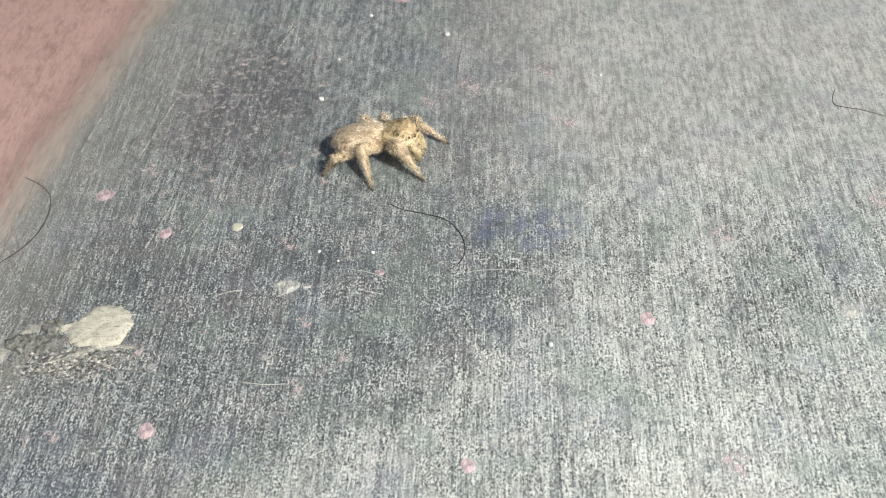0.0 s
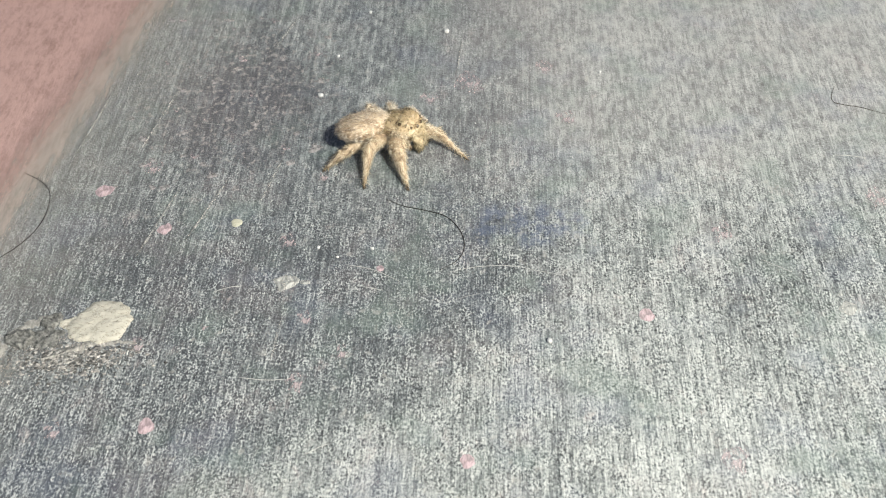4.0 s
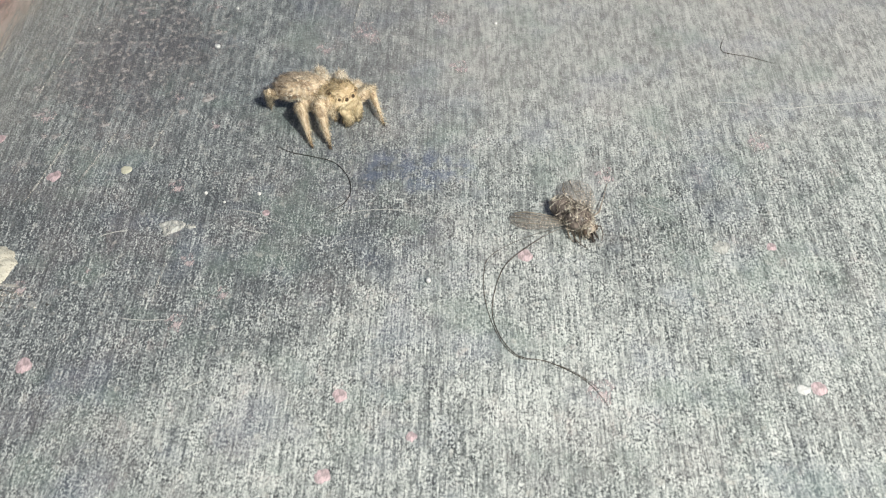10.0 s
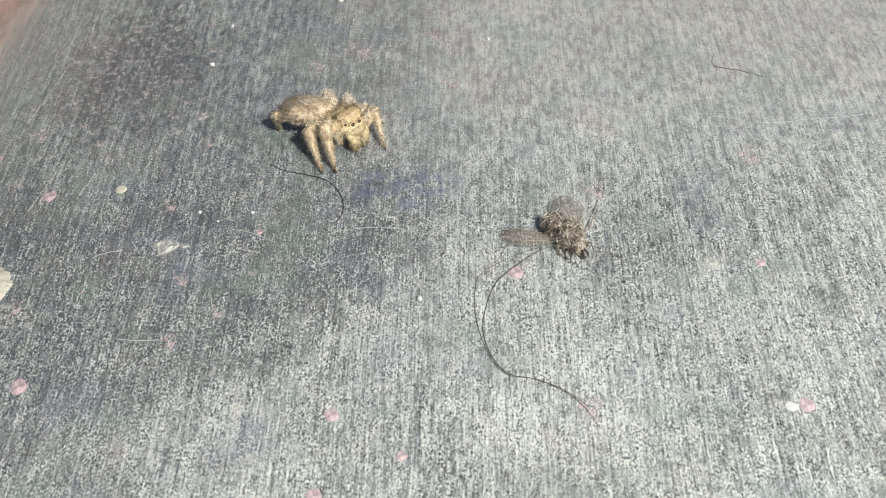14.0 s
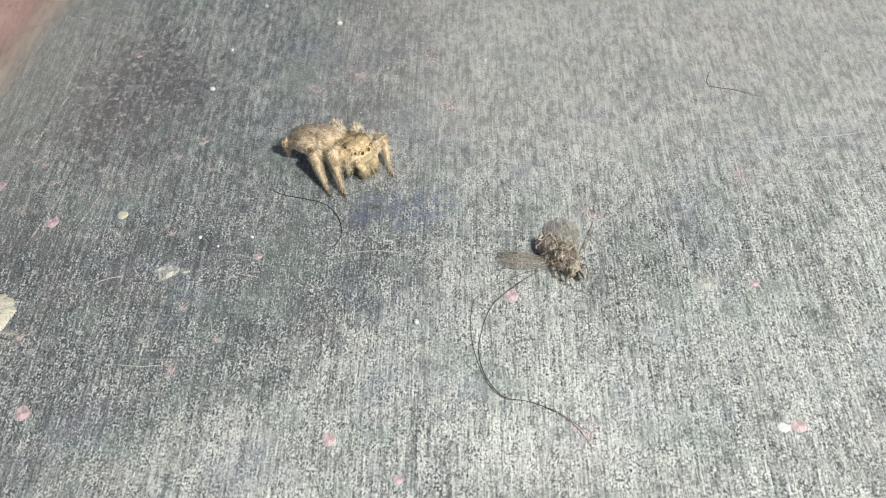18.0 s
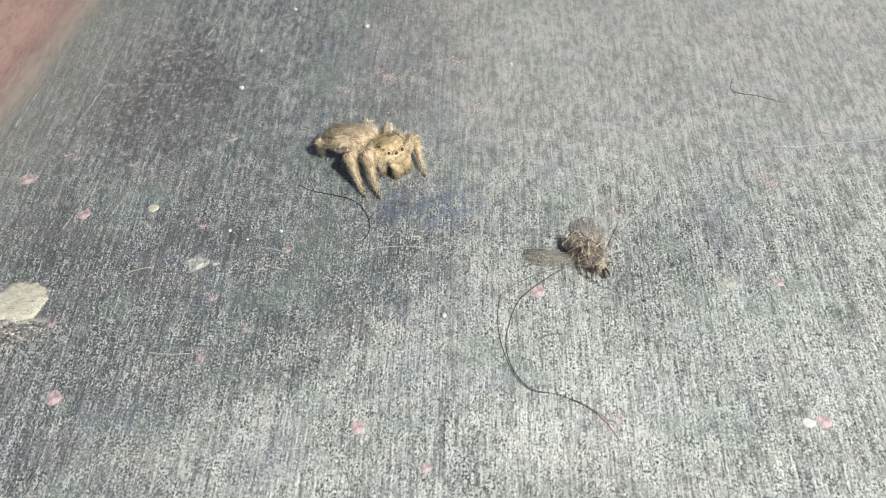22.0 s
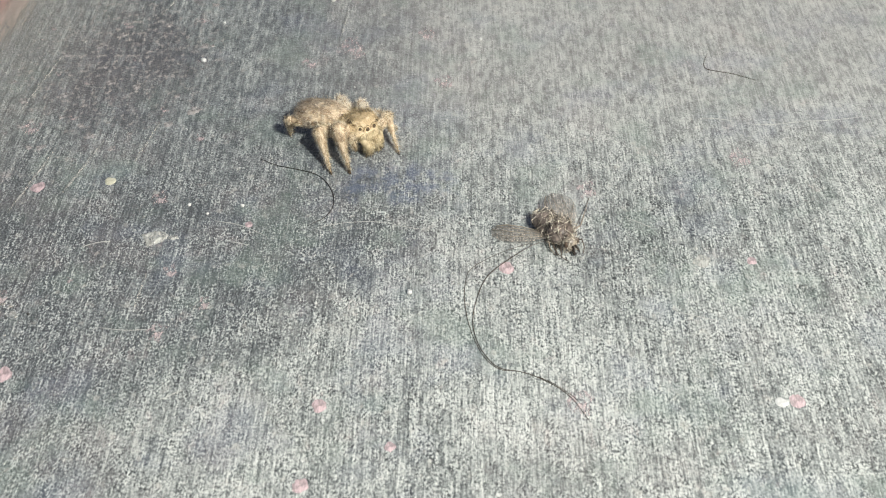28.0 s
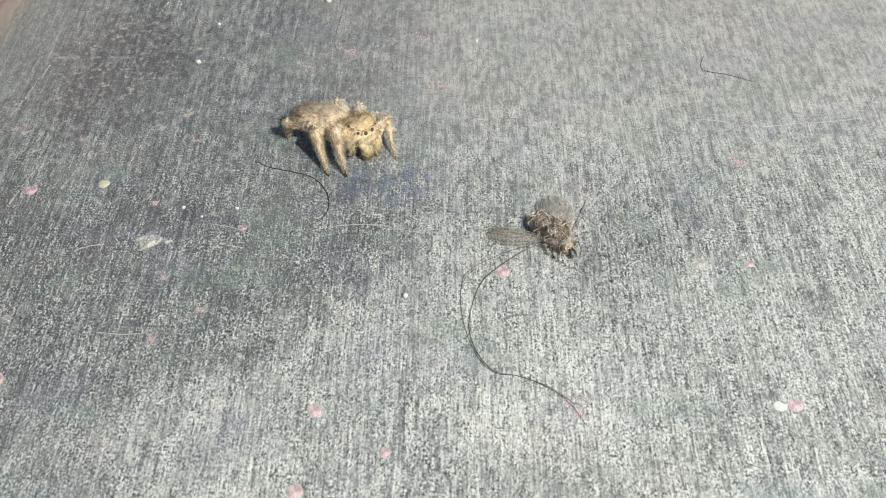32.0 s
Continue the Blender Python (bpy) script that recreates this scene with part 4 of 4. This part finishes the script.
# ---- the dead fly and the hair caught on it: forward is +x ----
def make_fly():
    rng = random.Random(33)
    fly = empty("dead_fly", "dead grey house fly with spread wings lying on the floor", "fly")
    def bristly(name, label, s, spots, count, length, flow):
        core = part(name, s, FLY_CORE, fly, label)
        b = Shape()
        b.mat(spots, count, length, 0.042, rng)
        part("bristles", b, FLY_HIDE, core)
        return core

    s = Shape()
    spots = s.ball((0, 0, 1.15), (1.4, 1.25, 1.1), 0.92, 12, 18, rough=0.08)
    bristly("thorax", "grey bristly thorax", s, spots, 300, 1.8, (-0.5, 0, 0.0))
    s = Shape()
    spots = s.ball((-2.0, 0, 1.0), (1.5, 1.20, 0.98), 1, 12, 18, lambda p: Vector((p.x, p.y * (1 + 0.10 * p.x), p.z * (1 + 0.10 * p.x))), 0.08)
    for k in range(3):
        x = -1.4 - 0.6 * k
        w = 1.20 - 0.14 * k
        s.tube([(x + 0.1, 0, 0.95), (x, 0, 0.95), (x - 0.1, 0, 0.95)], [w * 0.95, w, w * 0.95], 16, 0.86)
    rear = bristly("abdomen", "grey banded bristly abdomen", s, spots, 190, 1.3, (-0.6, 0, 0.0))
    rear.matrix_basis = pose(0, 0, 0, 0, 0, 6)
    s = Shape()
    spots = s.ball((1.65, 0, 0.9), (0.58, 0.8, 0.68), 1, 10, 14)
    s.fur(spots, 150, 0.55, 0.035, (0.3, 0, 0.0), rng, 0.2, 0.8)
    skull = part("head", s, (FLY_HEAD, FLY_HIDE), fly)
    for side in (1, -1):
        e = Shape()
        e.ball((0, 0, 0), (0.28, 0.22, 0.36), 1, 9, 12)
        part("eye", e, FLY_EYE, skull, "dark brown eye", (1.82, 0.62 * side, 1.02))
        e = Shape()
        e.tube([(2.2, 0.14 * side, 1.0), (2.55, 0.2 * side, 0.8), (2.75, 0.32 * side, 0.4)], [0.10, 0.12, 0.05], 6)
        part("antenna", e, FLY_DARK, skull)
    s = Shape()
    s.tube([(1.95, 0, 0.45), (2.3, 0, 0.15), (2.55, 0, 0.1)], [0.16, 0.14, 0.18], 7)
    part("mouth", s, FLY_DARK, skull)
    # wings: a thin membrane with raised veins
    for side, turn, base, tilt, grow in ((-1, -142, (-0.15, -0.95, 0.8), 6, (1.23, 1.40)), (1, 164, (0.45, 0.95, 1.2), 1, (1.18, 1.68))):
        outline = [(0, 0.12), (0.7, 0.45), (1.6, 0.85), (2.7, 1.08), (3.7, 1.05), (4.5, 0.7), (4.85, 0.15), (4.6, -0.35), (3.8, -0.62), (2.6, -0.66), (1.3, -0.5), (0.5, -0.28), (0, -0.12)]
        flip = -side
        outline = [(grow[0] * x, grow[1] * y) for x, y in outline]
        n = len(outline)
        s = Shape()
        top = [(x, y * flip, 0.03 * math.sin(x * 2) + 0.015) for x, y in outline]
        low = [(x, y, z - 0.03) for x, y, z in top]
        faces = [tuple(range(n)), tuple(range(2 * n - 1, n - 1, -1))] + [(i, n + i, n + (i + 1) % n, (i + 1) % n) for i in range(n)]
        s.add(top + low, faces)
        wing = part("wing", s, WING, fly, "translucent brownish wing", base, (0, tilt, turn))
        s = Shape()
        for line, r in (([(0, -0.1), (1.3, -0.48), (2.6, -0.64), (3.8, -0.6), (4.6, -0.33)], 0.055), ([(0, -0.05), (1.4, -0.3), (3.0, -0.36), (4.5, -0.2)], 0.035),
                        ([(0, 0), (1.5, 0.0), (3.2, 0.02), (4.8, 0.1)], 0.03), ([(0.6, 0.1), (1.8, 0.35), (3.2, 0.55), (4.3, 0.6)], 0.025), ([(2.2, -0.35), (2.3, 0.4)], 0.02), ([(3.3, 0.02), (3.1, 0.5)], 0.02)):
            s.tube([(0.98 * grow[0] * x, 0.97 * grow[1] * y * flip, 0.03 * math.sin(x * 2) + 0.02) for x, y in line], [r * 0.8] * len(line), 5)
        part("vein", s, VEIN, wing)
    # legs, some folded below the head, some stretched behind
    bends = [[(0.9, -0.6, 0.6), (1.9, -1.3, 0.9), (2.3, -1.5, 0.35), (2.9, -1.1, 0.06)],
             [(0.9, 0.6, 0.6), (1.8, 1.3, 0.8), (2.5, 1.1, 0.4), (2.9, 0.6, 0.06)],
             [(0.3, -0.8, 0.5), (1.0, -1.5, 0.8), (1.7, -1.5, 0.3), (2.1, -1.2, 0.06)],
             [(0.3, 0.8, 0.5), (0.2, 2.4, 0.9), (-1.6, 4.4, 0.4), (-3.3, 6.3, 0.06)],
             [(-0.5, -0.7, 0.5), (0.1, -1.4, 0.8), (0.8, -1.7, 0.4), (1.5, -1.6, 0.06)],
             [(-0.5, 0.7, 0.5), (-0.9, 2.0, 0.9), (-2.2, 3.2, 0.3), (-3.4, 4.4, 0.06)]]
    for b in bends:
        s = Shape()
        s.tube(b, [0.085, 0.066, 0.046, 0.02], 7)
        for _ in range(26):
            i = rng.randrange(3)
            p = Vector(b[i]).lerp(Vector(b[i + 1]), rng.random())
            s.hair(p, p + Vector((rng.uniform(-1, 1), rng.uniform(-1, 1), rng.uniform(-0.6, 1))).normalized() * 0.3, 0.016)
        part("leg", s, FLY_LEG if b[1][0] > 0.7 else FLY_PALE_LEG, fly)
    return fly


FLY = make_fly()
FLY_HOME = (18.35, 80.3)
HAIR_A = thing("hair", strand([(17.6, 79.3, 1.0), (16.1, 78.8, 0.9), (14.3, 77.8, 0.5), (11.6, 75.4, 0.15), (10.5, 72.8), (10.0, 69.8), (10.2, 67.7), (10.9, 65.7), (12.2, 64.0), (14.5, 63.4), (16.9, 62.0), (18.4, 60.4), (19.6, 58.1)], 0.036, 0.02),
               THIN_HAIR, "long thin brown hair caught on the dead fly", "hair")
HAIR_B = thing("hair", strand([(16.2, 79.2, 0.8), (14.4, 78.9, 0.4), (12.0, 77.8, 0.2), (9.8, 76.1), (9.3, 73.9), (9.3, 71.5), (9.8, 68.4), (10.9, 65.3), (12.3, 63.8), (14.0, 63.55), (16.4, 62.5), (18.2, 61.0), (19.1, 59.9)], 0.028, 0.02),
               THIN_HAIR, "long thin brown hair caught on the dead fly", "hair")

# ---- what moves ----
# seconds, and the place of the spider's near front eye over the floor
SPIDER_EYE = [(0, -9.1, 99.6), (0.3, -9.2, 99.3), (0.6, -9.3, 99.0), (1, -9.3, 99.0), (2, -9.4, 99.5), (3, -8.6, 100.4), (3.5, -8.6, 100.5), (5.5, -9.5, 100.9), (6.2, -9.4, 100.7), (6.5, -8.5, 99.2),
              (7, -7.8, 98.4), (7.5, -7.1, 97.9), (8, -6.4, 97.4), (8.5, -5.5, 96.8), (9, -5.2, 96.4), (10, -4.5, 96.1), (11, -4.2, 95.8), (12, -3.9, 95.5), (13, -3.5, 95.1),
              (14, -3.0, 94.9), (14.5, -2.8, 94.7), (16.5, -2.1, 94.3), (18, -1.7, 94.1), (19, -1.6, 94.0), (20, -1.4, 93.9), (23, -1.0, 93.7), (25, -0.8, 93.5), (28, -0.5, 93.3), (32, -0.2, 93.0)]
# seconds, and the headings of carapace and abdomen in degrees
SPIDER_TURN = [(0, -16, 26), (0.6, -33, 26), (1.6, -36, 26), (2, -37, 25), (2.5, -28, 25), (3, -21, 25), (3.5, -20, 25), (5.5, -20, 22), (6.2, -21, 20), (6.5, -38, 14), (7, -46, 11),
               (8, -45, 6), (9, -43, 1), (13, -46, -2), (18, -44, -4), (25, -43, -6), (28, -45, -7), (32, -45, -7)]
# where the feet in view stand: seconds and place on the floor
FOOT_R4 = [(0, -19.1, 96.8), (3, -19.1, 96.9), (6.5, -18.9, 97.0), (6.8, -18.3, 97.4), (7, -17.3, 97.9), (8, -15.3, 99.6), (8.5, -14.2, 99.4), (10, -13.2, 98.9), (13, -11.8, 98.3), (17, -10.7, 98.0), (20, -9.9, 97.5), (23, -9.7, 97.2), (28, -9.2, 96.5), (32, -8.9, 96.4)]
FOOT_R3 = [(0, -13.5, 94.3), (0.6, -13.4, 93.5), (2, -14.3, 93.9), (3, -14.3, 94.2), (6, -14.5, 93.7), (7, -13.7, 93.8), (7.3, -13.0, 93.8), (8, -10.5, 93.5), (9, -8.7, 92.7), (10, -8.1, 92.1), (13, -6.6, 90.9), (17, -5.4, 91.2), (20, -5.0, 90.7), (23, -4.4, 90.1), (28, -4.3, 89.9), (32, -4.1, 90.0)]
FOOT_R2 = [(0, -8.2, 95.9), (0.3, -8.9, 95.0), (0.6, -9.8, 93.7), (2, -9.4, 92.8), (3, -9.6, 93.5), (6, -9.6, 92.9), (7, -9.5, 93.5), (7.4, -9.2, 93.4), (8, -8.0, 92.8), (9, -7.4, 92.5), (10, -6.2, 92.0), (13, -5.2, 91.0), (17, -4.0, 91.1), (20, -3.3, 90.6), (23, -2.9, 89.9), (28, -2.4, 90.1), (32, -2.3, 90.0)]
FOOT_L1 = [(0, -5.8, 102.3), (1.7, -6.0, 102.4), (2, -3.5, 98.6), (3, -3.5, 98.9), (6.5, -3.6, 98.6), (7, -3.2, 98.4), (8, -2.7, 97.4), (9, -1.5, 96.3), (10, -0.8, 95.7), (13, -0.2, 94.9), (17, 1.0, 94.0), (20, 1.5, 93.8), (23, 1.8, 93.6), (28, 2.5, 93.2), (32, 2.6, 92.8)]
FEET = {"R4": FOOT_R4, "R3": FOOT_R3, "R2": FOOT_R2, "L1": FOOT_L1}
FEET_BESIDE = {"R1": (1.8, -2.1), "L2": (0.9, 4.5), "L3": (-1.7, 4.3), "L4": (-4.9, 3.7)}


# degrees by which a bent knee leans out of the upright
SPLAY = {"R1": 60, "R2": 22, "R3": 42, "R4": -15, "L1": -72, "L2": -36, "L3": -36, "L4": -40}
STAND = 0.45  # how high the legs hold the body


def at_time(rows, t):
    columns = list(zip(*rows))
    return [float(np.interp(t, columns[0], c)) for c in columns[1:]]


def motions():
    times = sorted({0.5 * i for i in range(65)} | {0.3, 0.75, 1.75, 2.25, 6.25, 6.75, 7.25, 7.75, 8.25})
    body, waist, upper_rows, lower_rows = [], [], {k: [] for k in SPIDER_LEGS}, {k: [] for k in SPIDER_LEGS}
    for t in times:
        ex, ey = at_time(SPIDER_EYE, t)
        heading, tail = at_time(SPIDER_TURN, t)
        turn = pose(0, 0, 0, 0, 0, heading)
        centre = Vector((ex, ey, 0)) - turn @ Vector((2.1, -0.42, 0))
        body.append((t, pose(centre.x * MM, centre.y * MM, STAND * MM, 0, 0, heading)))
        waist.append((t, pose(-1.8 * MM, 0, 2.05 * MM, 0, 3, tail - heading)))
        back = turn.inverted()
        for k, (leg, shin, hip, upper, lower) in SPIDER_LEGS.items():
            if k in FEET:
                fx, fy = at_time(FEET[k], t)
                foot = back @ (Vector((fx, fy, 0)) - centre)
            else:
                foot = Vector((*FEET_BESIDE[k], 0))
            foot.z = 0.9 if k == "R1" else 0.08 - STAND  # one front leg is held up beside the face
            reach = foot - hip
            yaw = math.degrees(math.atan2(reach.y, reach.x))
            flat, down = math.hypot(reach.x, reach.y), reach.z
            span = min(math.hypot(flat, down), (upper + lower) * 0.985)
            lift = math.acos(max(-1, min(1, (upper ** 2 + span ** 2 - lower ** 2) / (2 * upper * span))))
            knee = math.acos(max(-1, min(1, (upper ** 2 + lower ** 2 - span ** 2) / (2 * upper * lower))))
            rise = math.degrees(lift + math.atan2(down, flat))
            swing = Matrix.Rotation(radians(SPLAY[k]), 4, reach.normalized())
            upper_rows[k].append((t, Matrix.Translation(hip * MM) @ swing @ pose(0, 0, 0, 0, -rise, yaw)))
            lower_rows[k].append((t, pose(upper * MM, 0, 0, 0, 180 - math.degrees(knee), 0)))
    walk(SPIDER, body)
    walk(SPIDER_ABDOMEN, waist)
    for k, (leg, shin, *_) in SPIDER_LEGS.items():
        walk(leg, upper_rows[k])
        walk(shin, lower_rows[k])
    # the fly, with the hair caught on it, is tossed in from beyond the view and comes to rest
    x, y = FLY_HOME
    fall = [(0, 75, 235, 0, -100), (5.6, 75, 235, 0, -100), (5.767, -4, 110, 150, -85), (5.867, 2, 92, 104, -78), (5.967, 8.2, 81.3, 42, -75), (6.0, 13.3, 84.4, 20, -74), (6.033, x - 0.6, y + 0.5, 2.5, -73),
            (6.1, x + 0.6, y - 0.4, 0.8, -70), (6.2, x + 0.2, y, 0.1, -58), (6.3, x, y, 0, -56), (32, x, y, 0, -56)]
    walk(FLY, [(t, pose(a * MM, b * MM, c * MM, 0, 0, r)) for t, a, b, c, r in fall])
    for strand_ob, late in ((HAIR_A, 0.0), (HAIR_B, 0.033)):
        drop = [(0, 60, 160, 0), (5.6, 60, 160, 0), (5.767, 25, 90, 80), (5.9, 0, 30, 85), (6.0, -3, 6, 40), (6.067 + late, -1, 2, 9), (6.133 + late, 0, 0.5, 2), (6.233 + late, 0, 0, 0), (32, 0, 0, 0)]
        walk(strand_ob, [(t, pose(a * MM, b * MM, c * MM)) for t, a, b, c in drop])


motions()
